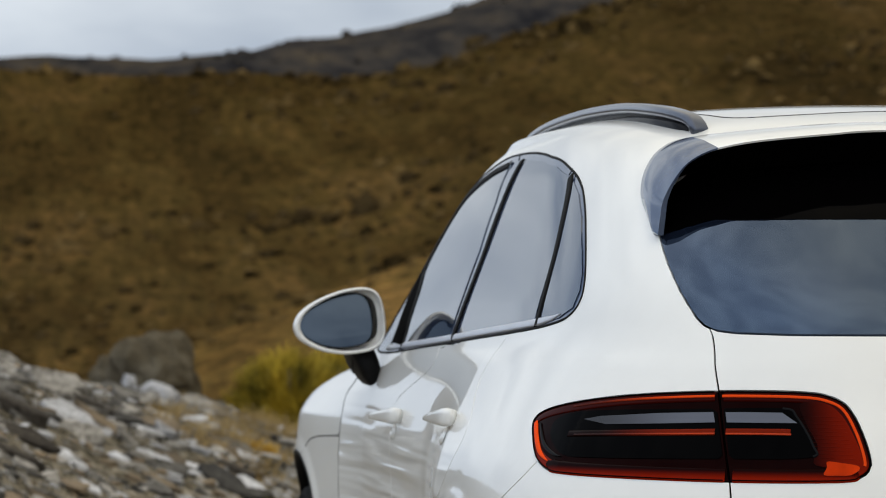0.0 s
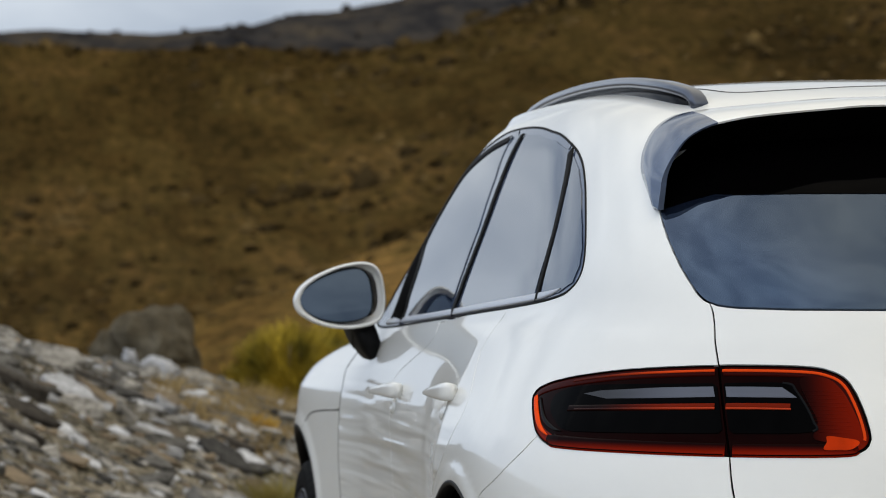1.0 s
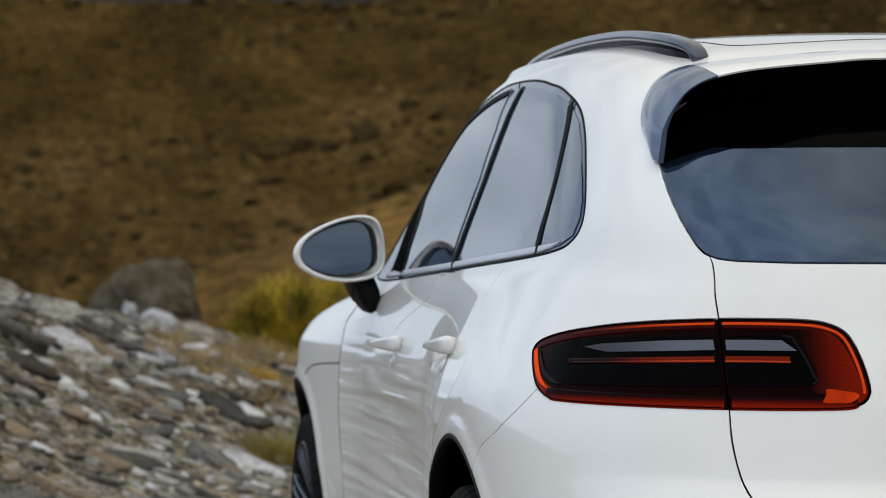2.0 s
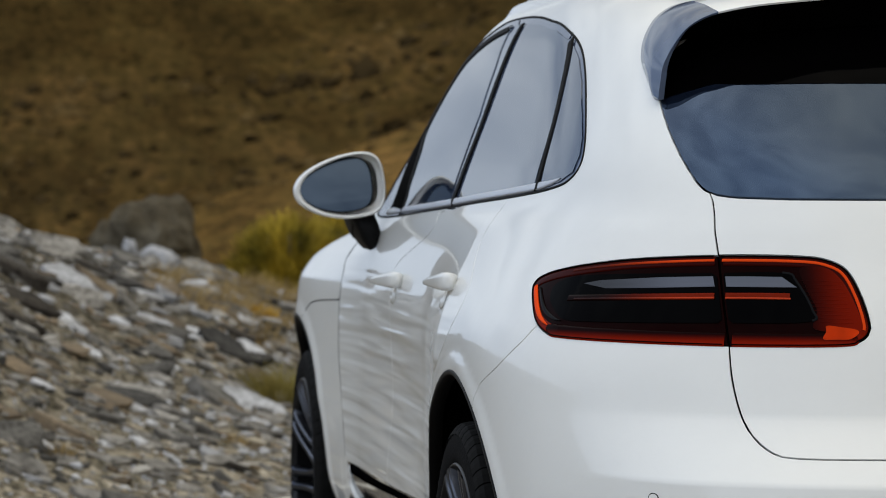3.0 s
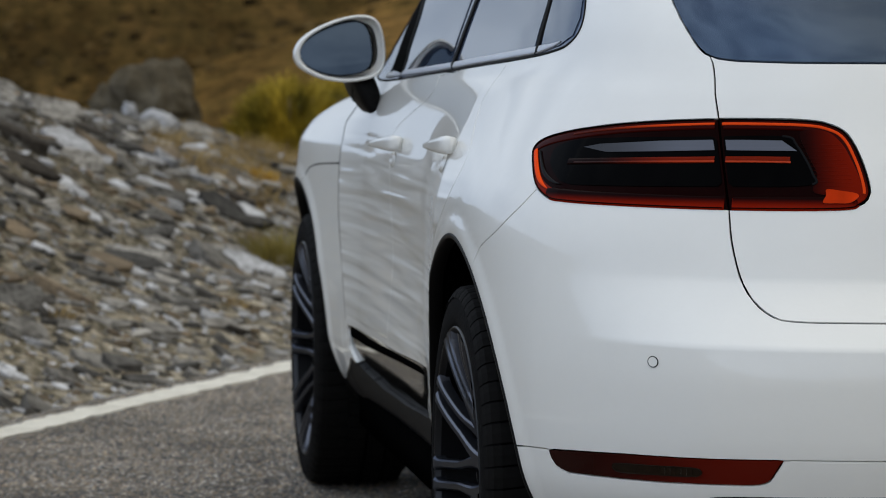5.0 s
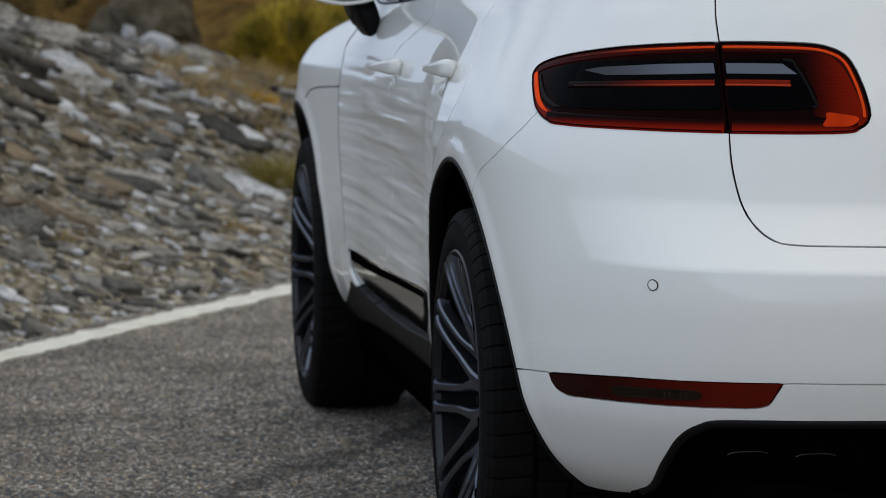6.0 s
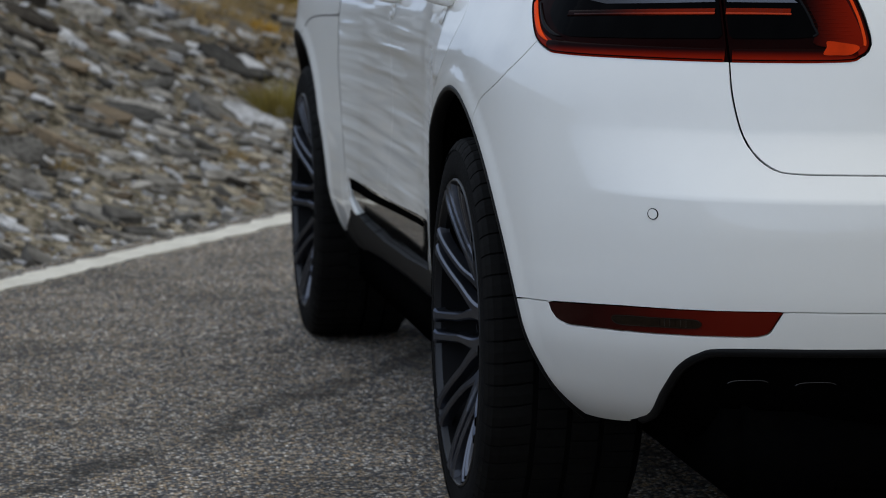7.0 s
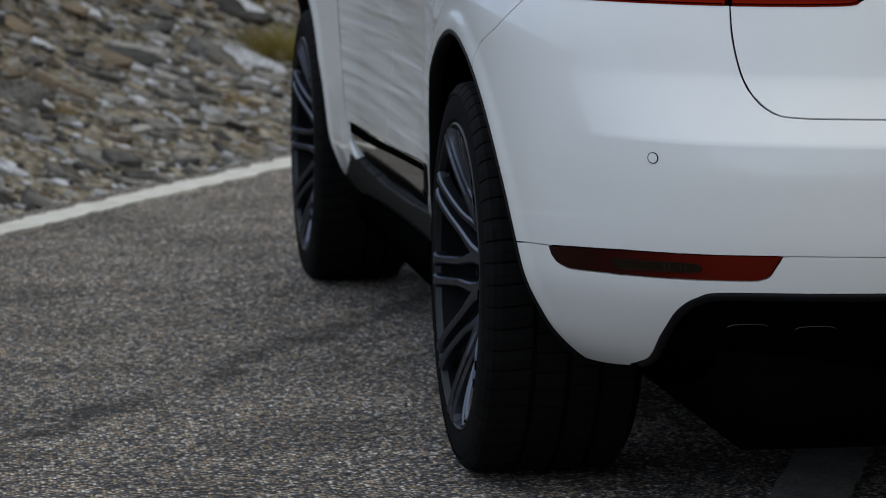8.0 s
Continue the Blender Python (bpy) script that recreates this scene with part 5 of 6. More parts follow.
# fog lens in the bumper reflector, parking sensors
FOG = spline([(-.4500, .4800), (-.4580, .4845), (-.50, .4872), (-.5400, .4892), (-.5490, .4850), (-.5490, .4790), (-.5400, .4745), (-.50, .4718), (-.4620, .4692), (-.4520, .4730)], 4, True)
for refl, flip in zip(part_named("rear_reflector"), (False, True)):
    made = [sheet("fog_lens", FOG, FOG_LENS, refl, lift=.0015, depth=.002, label="smoked amber fog lamp lens", twin=False),
            band("fog_rim", FOG, .0009, FOG_LENS, refl, lift=.0022, thick=.002, twin=False, closed=True)]
    for k in range(7):
        u = -.505 - .0058 * k
        made.append(band("fog_rib", [(u, .4740 + .0003 * k), (u - .0004, .4800 + .0003 * k), (u, .4860 + .0003 * k)], .0012, FOG_RIB if k % 3 else FOG_LENS, refl, lift=.0022, thick=.002, twin=False))
    if flip:
        for o in made:
            o.data.transform(MIRRORED)
            o.data.flip_normals()
circle = [(-.4993 + .0066 / 1.28 * math.cos(a), .6577 + .0085 * math.sin(a)) for a in np.linspace(0, 2 * math.pi, 32, endpoint=False)]
sheet("parking_sensor", circle, PAINT, car, lift=.0012, depth=.003, label="white round parking sensor")
band("sensor_ring", circle, .0014, SHADOW_GAP, car, lift=.0016, thick=.002, closed=True)


# ---- roof spoiler ----
ROOT = [(-1.0, 1.512), (-.7725, 1.509), (-.687, 1.507), (-.56, 1.497), (-.498, 1.4935), (-.460, 1.487), (-.4335, 1.4642), (-.422, 1.4267), (-.4263, 1.3891), (-.4449, 1.3516), (-.4635, 1.314)]
# rear edge, shifted along the camera's sight lines to keep its outline
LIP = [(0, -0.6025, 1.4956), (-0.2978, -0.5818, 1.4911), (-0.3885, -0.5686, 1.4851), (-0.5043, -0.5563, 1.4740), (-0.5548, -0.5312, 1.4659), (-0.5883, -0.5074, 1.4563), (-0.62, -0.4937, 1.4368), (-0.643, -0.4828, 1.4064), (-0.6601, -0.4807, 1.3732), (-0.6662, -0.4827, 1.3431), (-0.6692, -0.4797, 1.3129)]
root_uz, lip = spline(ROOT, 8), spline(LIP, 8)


def spoiler_piece(name, i0, i1, mat, label, twin):
    verts, faces = [], []
    m = 9
    total = len(lip) - 1
    for i in range(i0, i1 + 1):
        u, z = root_uz[i]
        a = skin_at(u, z, .003)
        nr = skin_normal(u, z)
        e = lip[i]
        f = i / total
        inner = skin_at(max(u - .055, -1), z - .085 * (1 - ramp(f, .45, .75)) - .008 * ramp(f, .5, 1), .001)
        if f < .02:
            a[0] = inner[0] = 0
        mid1, mid2 = a * .66 + e * .34 + nr * .010, a * .33 + e * .67 + nr * .009
        thick = np.array([.010 * ramp(f, .5, .9), .002, -.003 * (1 - ramp(f, .5, .8))])
        under = e + thick
        ring = [skin_at(u, z, -.004), a, mid1, mid2, e + np.array([0, .002, .0012]), e, e * .75 + under * .25, e * .35 + under * .65, under]
        verts += ring
    n = i1 - i0
    for i in range(n):
        for j in range(m - 1):
            faces.append((i * m + j, i * m + j + 1, (i + 1) * m + j + 1, (i + 1) * m + j))
    faces += [tuple(range(m)), tuple(range(n * m, n * m + m))[::-1]]
    if not twin:
        k = len(verts)
        verts += [np.array(v) * (-1, 1, 1) for v in verts]
        faces += [tuple(q + k for q in f[::-1]) for f in faces]
    ob = mesh_object(name, verts, faces, mat, car, label)
    bm = bmesh.new()
    bm.from_mesh(ob.data)
    bmesh.ops.recalc_face_normals(bm, faces=bm.faces)
    bm.to_mesh(ob.data)
    bm.free()
    ob.data.set_sharp_from_angle(angle=radians(38))
    if twin:
        both_sides(ob)
    return ob


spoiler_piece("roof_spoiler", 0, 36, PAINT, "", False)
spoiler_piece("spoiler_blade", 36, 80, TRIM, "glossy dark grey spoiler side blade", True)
# dark underside of the spoiler and the upper edge of the rear window
verts, faces = [], []
for i in range(0, 66):
    u, z = root_uz[i]
    f = i / 80
    e = lip[i] + np.array([.010 * ramp(f, .5, .9), .0015, -.0032 * (1 - ramp(f, .5, .8))])
    inner = skin_at(max(u - .03, -1), z - .07 * (1 - ramp(f, .5, .8)), .004)
    if i == 0:
        e[0] = inner[0] = 0
    verts += [e, (e + inner) / 2 + np.array([0, 0, .004]), inner]
for i in range(65):
    for j in range(2):
        faces.append((i * 3 + j, i * 3 + j + 1, i * 3 + j + 4, i * 3 + j + 3))
k = len(verts)
verts += [np.array(v) * (-1, 1, 1) for v in verts]
faces += [tuple(q + k for q in f[::-1]) for f in faces]
mesh_object("spoiler_underside", verts, faces, SHADOW_GAP, car, "matt black spoiler underside")
band("spoiler_seam", spline([(-1.0, 1.5145), (-.7725, 1.5115), (-.687, 1.5095), (-.56, 1.4990), (-.505, 1.4955)], 8), .0022, SHADOW_GAP, car, .0008, thick=.002)
band("roof_seam", spline([(-1.0, 1.549), (-.804, 1.549), (-.655, 1.5405), (-.562, 1.538), (-.50, 1.553), (-.40, 1.575)], 8), .0035, SHADOW_GAP, car, .0008, thick=.002)


# ---- roof rails ----
def roof_rail():
    ys = np.concatenate([np.linspace(-.198, 0, 16), np.linspace(.03, 1.42, 34)])
    top_z = smooth_curve([(-.198, 1.512), (-.180, 1.535), (-.15, 1.547), (-.08, 1.560), (.05, 1.574), (.2, 1.586), (.4, 1.595), (.63, 1.601), (.8, 1.6025), (1.0, 1.6015), (1.2, 1.596), (1.32, 1.588), (1.42, 1.572)])
    side_x = smooth_curve([(-.205, -.528), (-.1, -.556), (.05, -.571), (.3, -.578), (.9, -.580), (1.42, -.572)])
    path = np.stack([side_x(ys), ys, top_z(ys) - .010], 1)
    verts, faces = sweep(path, rounded(.034, .020, .008, 4), (0, 0, 1))
    rail = mesh_object("roof_rail", verts, faces, RAIL, car, "satin grey roof rail")
    # the web that fills the arch under the bar
    verts, faces = [], []
    for y in ys[2:-2]:
        x = float(side_x(y))
        grid = np.linspace(1.50, 1.6, 120)
        half = np.array([float(width_at(y, g)) for g in grid])
        base = float(np.interp(-abs(x), -half, grid)) - .012 if half[0] > abs(x) else 1.50
        hi = float(top_z(y)) - .016
        base = min(base, hi - .001)
        verts += [(x - .009, y, hi), (x - .012, y, base - .06), (x + .009, y, base - .06), (x + .009, y, hi)]
    n = len(verts) // 4
    for i in range(n - 1):
        for j in range(4):
            q = (j + 1) % 4
            faces.append((i * 4 + j, i * 4 + q, i * 4 + 4 + q, i * 4 + 4 + j))
    mesh_object("rail_web", verts, faces, GLOSS_BLACK, rail, "dark infill under the rail")
    both_sides(rail).parent = car


roof_rail()


# ---- door mirror ----
def door_mirror():
    k = .216 / 160
    knots = [(522, 160), (533, 138), (560, 118), (600, 101), (638, 94), (662, 99), (675, 116), (681, 145), (682, 170), (676, 192), (655, 206), (612, 212), (570, 206), (540, 192), (526, 178)]
    shape = spline([((x - 605) * k, (155 - y) * k) for x, y in knots], 4, True)
    n = len(shape)
    mid = np.array([-.962, 1.755, 1.1655])
    mirror = mesh_object("door_mirror", *mirror_shell(shape, mid, n), PAINT, car, "white door mirror on a black arm")
    glass_shape = shape * (.80, .81) + (-.0085, .0015)
    # the glass bulges slightly, as wide-angle mirrors do
    verts, faces = [], []
    centre = glass_shape.mean(0)
    for r in np.linspace(.02, 1, 11):
        for p in glass_shape:
            q = p * r + (1 - r) * centre
            bulge = (.0050 - ((q - centre) ** 2).sum()) / 4.4
            verts.append(mid + np.array([q[0], .020 - bulge - .05 * q[0] + .13 * q[1], q[1]]))
    for r in range(10):
        for i in range(n):
            faces.append((r * n + i, r * n + (i + 1) % n, (r + 1) * n + (i + 1) % n, (r + 1) * n + i))
    faces.append(tuple(range(n))[::-1])
    mesh_object("mirror_glass", verts, faces, MIRROR, mirror, "mirror glass")
    verts, faces = sweep([mid + np.array([p[0], .019 - .05 * p[0] + .13 * p[1], p[1]]) for p in np.vstack([glass_shape, glass_shape[:1]])], rounded(.003, .003, .001, 2), (0, -1, 0), cap=False)
    mesh_object("mirror_rim", verts, faces, RUBBER, mirror, "black mirror rim")
    arm = [(-.912, 1.875, 1.115), (-.908, 1.86, 1.092), (-.900, 1.835, 1.07), (-.890, 1.84, 1.048), (-.876, 1.845, 1.030)]
    verts, faces = sweep(spline(arm, 4), rounded(.10, .056, .02), (1, .2, .4), scale=np.linspace(1.15, .80, 17))
    mesh_object("mirror_arm", verts, faces, PLASTIC, mirror, "black mirror arm")
    both_sides(mirror).parent = car


def mirror_shell(shape, mid, n):
    verts, faces = [], []
    rings = [(.76, .034), (.90, .030), (.90, .004), (.93, -.004), (.975, -.003), (1.0, .006), (1.0, .03), (.96, .07), (.86, .105), (.68, .13), (.40, .145), (.05, .15)]
    for s, d in rings:
        for p in shape:
            q = p * s + np.array([.004, .001]) * (1 - s) * 10 * (s < .95) * (d < .05)
            verts.append(mid + np.array([q[0], d - .10 * q[0], q[1]]))
    for r in range(len(rings) - 1):
        for i in range(n):
            faces.append((r * n + i, (r + 1) * n + i, (r + 1) * n + (i + 1) % n, r * n + (i + 1) % n))
    faces.append(tuple(range((len(rings) - 1) * n, len(rings) * n)))
    return verts, [f[::-1] for f in faces]


door_mirror()


# ---- door handles ----
def door_handle(y0, y1, z0, z1):
    ys = np.linspace(y0, y1, 13)
    t = np.linspace(0, 1, 13)
    out = .006 + .035 * t ** .55
    path, sc = [], []
    for y, s, o in zip(ys, t, out):
        z = z0 + (z1 - z0) * s
        x = -float(width_at(y, z)) - o
        path.append((x, y, z))
        sc.append((1.40 - 1.08 * s) * min(1, .75 + 2.4 * s))
    verts, faces = sweep(path, rounded(.018, .029, .0085), (0, 0, 1), scale=sc)
    handle = mesh_object("door_handle", verts, faces, PAINT, car, "white door handle")
    for s, reach in ((.9, .03),):
        i = int(round(s * 12))
        x, y, z = path[i]
        verts, faces = sweep([(x + .004, y, z), (x + reach, y, z), (x + reach + .03, y, z)], rounded(.030, .018, .007), (0, 0, 1), scale=(.62, .6, .5))
        mesh_object("handle_foot", verts, faces, PAINT, handle)
    # finger recess
    verts, faces = [], []
    rings, n = 6, 24
    cy, cz = y0 + .40 * (y1 - y0), z0 - .038
    for r in range(rings + 1):
        for i in range(n):
            a = 2 * math.pi * i / n
            k = r / rings
            y, z = cy + .040 * k * math.cos(a), cz + .019 * k * math.sin(a)
            verts.append((-float(width_at(y, z)) - .0010 - .0055 * math.sin(math.pi * k), y, z))
    for r in range(rings):
        for i in range(n):
            faces.append((r * n + i, (r + 1) * n + i, (r + 1) * n + (i + 1) % n, r * n + (i + 1) % n))
    mesh_object("handle_recess", verts, faces, PAINT, handle)
    both_sides(handle).parent = car


door_handle(.23, .475, .982, .974)
door_handle(1.22, 1.475, .958, .950)


# ---- exhaust and tow cover in the diffuser ----
def squircle(a, w, h):
    """A point on a flattened rounded outline."""
    c, d = math.cos(a), math.sin(a)
    k = (abs(c) ** 4 + abs(d) ** 4) ** (-1 / 4)
    return w * c * k, h * d * k


for x, start in ((-.596, -.850), (-.493, -.890)):
    prof = [(.80, .09), (.86, .086), (.90, .09), (.90, .14), (.02, .14), (.80, .13), (.80, .09)]
    verts, faces, n = [], [], 32
    for i in range(n):
        for r, d in prof:
            a, b = squircle(2 * math.pi * i / n, .040 * r, .030 * r)
            verts.append((x + a, start + d, .359 + b))
    m = len(prof)
    for i in range(n):
        for j in range(m - 1):
            q = (i + 1) % n
            faces.append((i * m + j, i * m + j + 1, q * m + j + 1, q * m + j))
    pipe = mesh_object("exhaust_pipe", verts, faces, SHADOW_GAP, car, "black tail pipe")
    # thin bright strip added for the highlight along the pipe's top edge
    lip_path = [(x + squircle(a, .040, .026)[0], start - .003, .363 + squircle(a, .040, .026)[1]) for a in np.linspace(radians(44), radians(136), 21)]
    lip_verts, lip_faces = sweep(lip_path, rounded(.0018, .0018, .0007, 2), (0, -1, 0))
    mesh_object("pipe_lip", lip_verts, lip_faces, CHROME, pipe, "thin chrome strip in place of the rim's highlight")
    both_sides(pipe).parent = car
band("diffuser_edge", [(u, z - .006) for u, z in DIFFUSER[2:26]], .016, PLASTIC, car, .003, "black bumper edge moulding", thick=.02)


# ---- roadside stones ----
# where the camera stands; things below are placed to fit its view
VIEW_FOOT = (-1.85, -6.07)

def ground_z(x, y):
    z, u, v, k, a = terrain(np.array([float(x)]), np.array([float(y)]))
    z = float(z[0]) + float(fractal(np.array([x]), np.array([y]), .5, 3, 3.1)[0]) * .05 * float(ramp(v, .25, 1.6)[0])
    return z


def stone_mesh(rng, flat, corners=14):
    """An angular slab of unit length."""
    bm = bmesh.new()
    pts = []
    wide = rng.uniform(.34, .78)
    sides = max(5, corners // 2)
    for k in range(sides):
        a = 2 * math.pi * (k + rng.uniform(-.38, .38)) / sides
        r = rng.uniform(.72, 1.0)
        for lv in (-1, 1):
            q = r * rng.uniform(.78, 1.0)
            pts.append(bm.verts.new((.5 * q * math.cos(a), .5 * q * math.sin(a) * wide, .5 * flat * (lv + rng.uniform(-.35, .35)))))
    bmesh.ops.convex_hull(bm, input=pts)
    for v in [v for v in bm.verts if not v.link_faces]:
        bm.verts.remove(v)
    bmesh.ops.bevel(bm, geom=bm.edges[:], offset=.007, segments=1, affect="EDGES")
    bm.normal_update()
    return bm


rng = random.Random(11)
STONES = []
for mat, count in ((SLATE, 11), (SLATE_PALE, 3), (SLATE_RUST, 4), (SLATE_DARK_SHADE, 4)):
    for i in range(count):
        bm = stone_mesh(rng, rng.uniform(.07, .19), rng.choice((10, 12, 14, 16)))
        data = bpy.data.meshes.new("stone")
        bm.to_mesh(data)
        bm.free()
        data.materials.append(mat)
        STONES.append((data, mat))


def stone_pose(x, y, size):
    z = ground_z(x, y)
    tilt = Matrix.Rotation(radians(rng.gauss(19, 9)), 4, "Y")
    spin = Matrix.Rotation(rng.gauss(0, .34) + math.pi * rng.randrange(2), 4, "Z")
    lean = Matrix.Rotation(radians(rng.gauss(22, 9)), 4, "X")
    return Matrix.Translation((x, y, z + size * .025)) @ tilt @ lean @ spin @ Matrix.Diagonal((size, size, size, 1))


def bank_spot(v0, v1):
    """A place on the bank, in the span that the camera sees beside the car."""
    while True:
        k = rng.uniform(10.5, 21.5)
        az = radians(rng.uniform(-1.3, 7.2))
        x, y = VIEW_FOOT[0] + k * math.sin(az), VIEW_FOOT[1] + k * math.cos(az)
        p = np.array([x, y]) - LINE_AT
        v = p @ LEFT
        if v0 < v < v1:
            return x, y, v


for i in range(280):
    x, y, v = bank_spot(.75, 4.3)
    size = min(.42, max(.09, rng.lognormvariate(-1.6, .55))) * (.55 if v < 1.1 else 1)
    data, _ = STONES[rng.randrange(11) if v > 2.3 and rng.random() < .5 else rng.randrange(18)]
    ob = new("stone", data)
    ob.parent = ground
    ob.matrix_basis = stone_pose(x, y, size)


# the largest slabs: place, length, shape and lean; dark shapes stand for shaded ledges
for x, y, size, shape, lean in ((-1.36, 9.73, .36, 11, 34), (-.95, 9.77, .29, 12, 30), (-1.14, 7.84, .15, 13, 48), (-1.20, 7.30, .07, 12, 45), (-.83, 7.34, .25, 13, 26), (-.69, 8.42, .24, 15, 55),
                                (-.57, 8.75, .46, 12, 36), (-.48, 9.97, .25, 11, 32), (-1.59, 6.59, .25, 13, 26), (-1.59, 8.82, .46, 18, 30), (-.52, 10.27, .30, 20, 22), (-1.63, 7.69, .19, 16, 34),
                                (-1.35, 8.84, .15, 11, 38), (-.95, 9.22, .27, 15, 34), (-1.69, 5.43, .17, 12, 20), (-.75, 7.16, .19, 19, 20), (-1.62, 9.25, .50, 20, 16), (-1.66, 8.45, .44, 21, 12), (-1.20, 10.35, .36, 18, 14), (-.25, 9.45, .20, 19, 14), (-.30, 10.52, .2, 13, 34), (-.48, 9.50, .19, 17, 36)):
    ob = new("stone", STONES[shape][0])
    ob.parent = ground
    ob.matrix_basis = Matrix.Translation((x, y, ground_z(x, y) + .012)) @ Matrix.Rotation(radians(24), 4, "Y") @ Matrix.Rotation(radians(lean), 4, "X") @ Matrix.Diagonal((size, size * (.5 if shape > 17 else .9), size, 1))


def scatter(name, label, mats, count, place, size_of, flat, kind="stuff"):
    """Many small stones joined into one mesh."""
    verts, faces = [], []
    shapes = []
    for i in range(10):
        bm = stone_mesh(rng, rng.uniform(*flat), 9)
        shapes.append(([v.co.copy() for v in bm.verts], [[v.index for v in f.verts] for f in (bm.verts.index_update(), bm.faces)[1]]))
        bm.free()
    for i in range(count):
        x, y = place()
        m = stone_pose(x, y, size_of())
        co, fs = shapes[rng.randrange(10)]
        k = len(verts)
        verts += [tuple(m @ c) for c in co]
        faces += [tuple(q + k for q in f) for f in fs]
    return tagged(mesh_object(name, verts, faces, mats, smooth=False), label, "stones", kind=kind)


def near_spot():
    x, y, v = bank_spot(.12, 4.6)
    while rng.random() > .25 + v:
        x, y, v = bank_spot(.12, 4.6)
    return x, y


scatter("slate_slabs", "grey slate slabs lying on the bank", SLATE, 860, lambda: bank_spot(.2, 1.3)[:2] if rng.random() < .25 else bank_spot(.9, 4.4)[:2], lambda: min(.24, max(.06, rng.lognormvariate(-2.2, .4))), (.10, .28))
scatter("pale_slabs", "pale slate slabs lying on the bank", SLATE_PALE, 150, lambda: bank_spot(.9, 3.6)[:2], lambda: min(.24, max(.06, rng.lognormvariate(-2.2, .4))), (.10, .25))
scatter("small_stones", "small grey slate chips on the bank", SLATE, 4500, near_spot, lambda: min(.10, rng.lognormvariate(-3.4, .5)), (.15, .4))
scatter("pale_chips", "pale grey slate chips on the bank", SLATE_PALE, 650, near_spot, lambda: min(.10, rng.lognormvariate(-3.3, .5)), (.12, .35))
scatter("rusty_chips", "rust-brown slate chips on the bank", SLATE_RUST, 1500, near_spot, lambda: min(.11, rng.lognormvariate(-3.2, .5)), (.15, .4))


scatter("verge_gravel", "pale grey gravel on the road verge", SLATE_PALE, 480, lambda: bank_spot(.14, 1.15)[:2], lambda: min(.08, rng.lognormvariate(-3.7, .6)), (.2, .45))


def far_spot():
    while True:
        u, v = rng.uniform(-25, 30), rng.uniform(.5, 4.5)
        x, y, _ = on_road(u, v)
        az = math.degrees(math.atan2(x - VIEW_FOOT[0], y - VIEW_FOOT[1]))
        if not -1.3 < az < 7.2:
            return x, y


scatter("bank_stones", "grey slate rubble along the road bank", SLATE, 1500, far_spot, lambda: min(.4, rng.lognormvariate(-2.1, .5)), (.2, .5))


# ---- boulder and the pale stone before it ----
def boulder(name, x, y, z, size, mat, label, seed, rough=.16):
    bm = bmesh.new()
    bmesh.ops.create_icosphere(bm, subdivisions=4, radius=1)
    for v in bm.verts:
        d = v.co.copy()
        n = noise.noise(d * 1.3 + Vector((seed, 0, 0))) * .30 + noise.noise(d * 3.1 + Vector((0, seed, 0))) * rough
        step = round((noise.noise(d * 2.2 + Vector((0, 0, seed))) * .5) * 5) / 5 * .10
        v.co = d * (1 + n + step)
        v.co = Vector((v.co.x * size[0], v.co.y * size[1], v.co.z * size[2]))
    data = bpy.data.meshes.new(name)
    bm.to_mesh(data)
    bm.free()
    data.materials.append(mat)
    ob = new(name, data)
    ob.matrix_basis = pose(x, y, z, 0, 8, seed * 40)
    return tagged(ob, label, "rock", kind="thing")


def view_spot(column, k):
    """The place k metres from the camera, column degrees from its view's left edge."""
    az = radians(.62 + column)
    return VIEW_FOOT[0] + k * math.sin(az), VIEW_FOOT[1] + k * math.cos(az)


bx, by = view_spot(2.66, 20.6)
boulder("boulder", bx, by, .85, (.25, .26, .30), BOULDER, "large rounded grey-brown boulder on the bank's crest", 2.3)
bx, by = view_spot(1.86, 20.9)
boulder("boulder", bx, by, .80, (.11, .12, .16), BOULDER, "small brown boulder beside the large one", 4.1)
bx, by = view_spot(2.22, 18.9)
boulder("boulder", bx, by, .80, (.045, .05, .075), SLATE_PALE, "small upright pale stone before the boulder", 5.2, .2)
bx, by = view_spot(2.66, 18.9)
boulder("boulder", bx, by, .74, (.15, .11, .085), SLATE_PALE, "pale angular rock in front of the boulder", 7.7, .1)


# ---- plants ----
GRASS_DRY = material("dry_grass", (.42, .30, .135), .9, spec=.05, vary=.2, grain=9, color2=(.20, .14, .06), island=.35)
GRASS_GREEN = material("olive_grass", (.24, .20, .05), .9, spec=.05, vary=.2, grain=9, color2=(.30, .24, .08), island=.4)
BROOM = material("broom_bush", (.62, .45, .055), .9, spec=.05, vary=.2, grain=3, blotch=6, color2=(.095, .082, .016), island=.55)
FLOWER = material("yellow_flower", (.55, .32, .03), .7, vary=.2, grain=9)


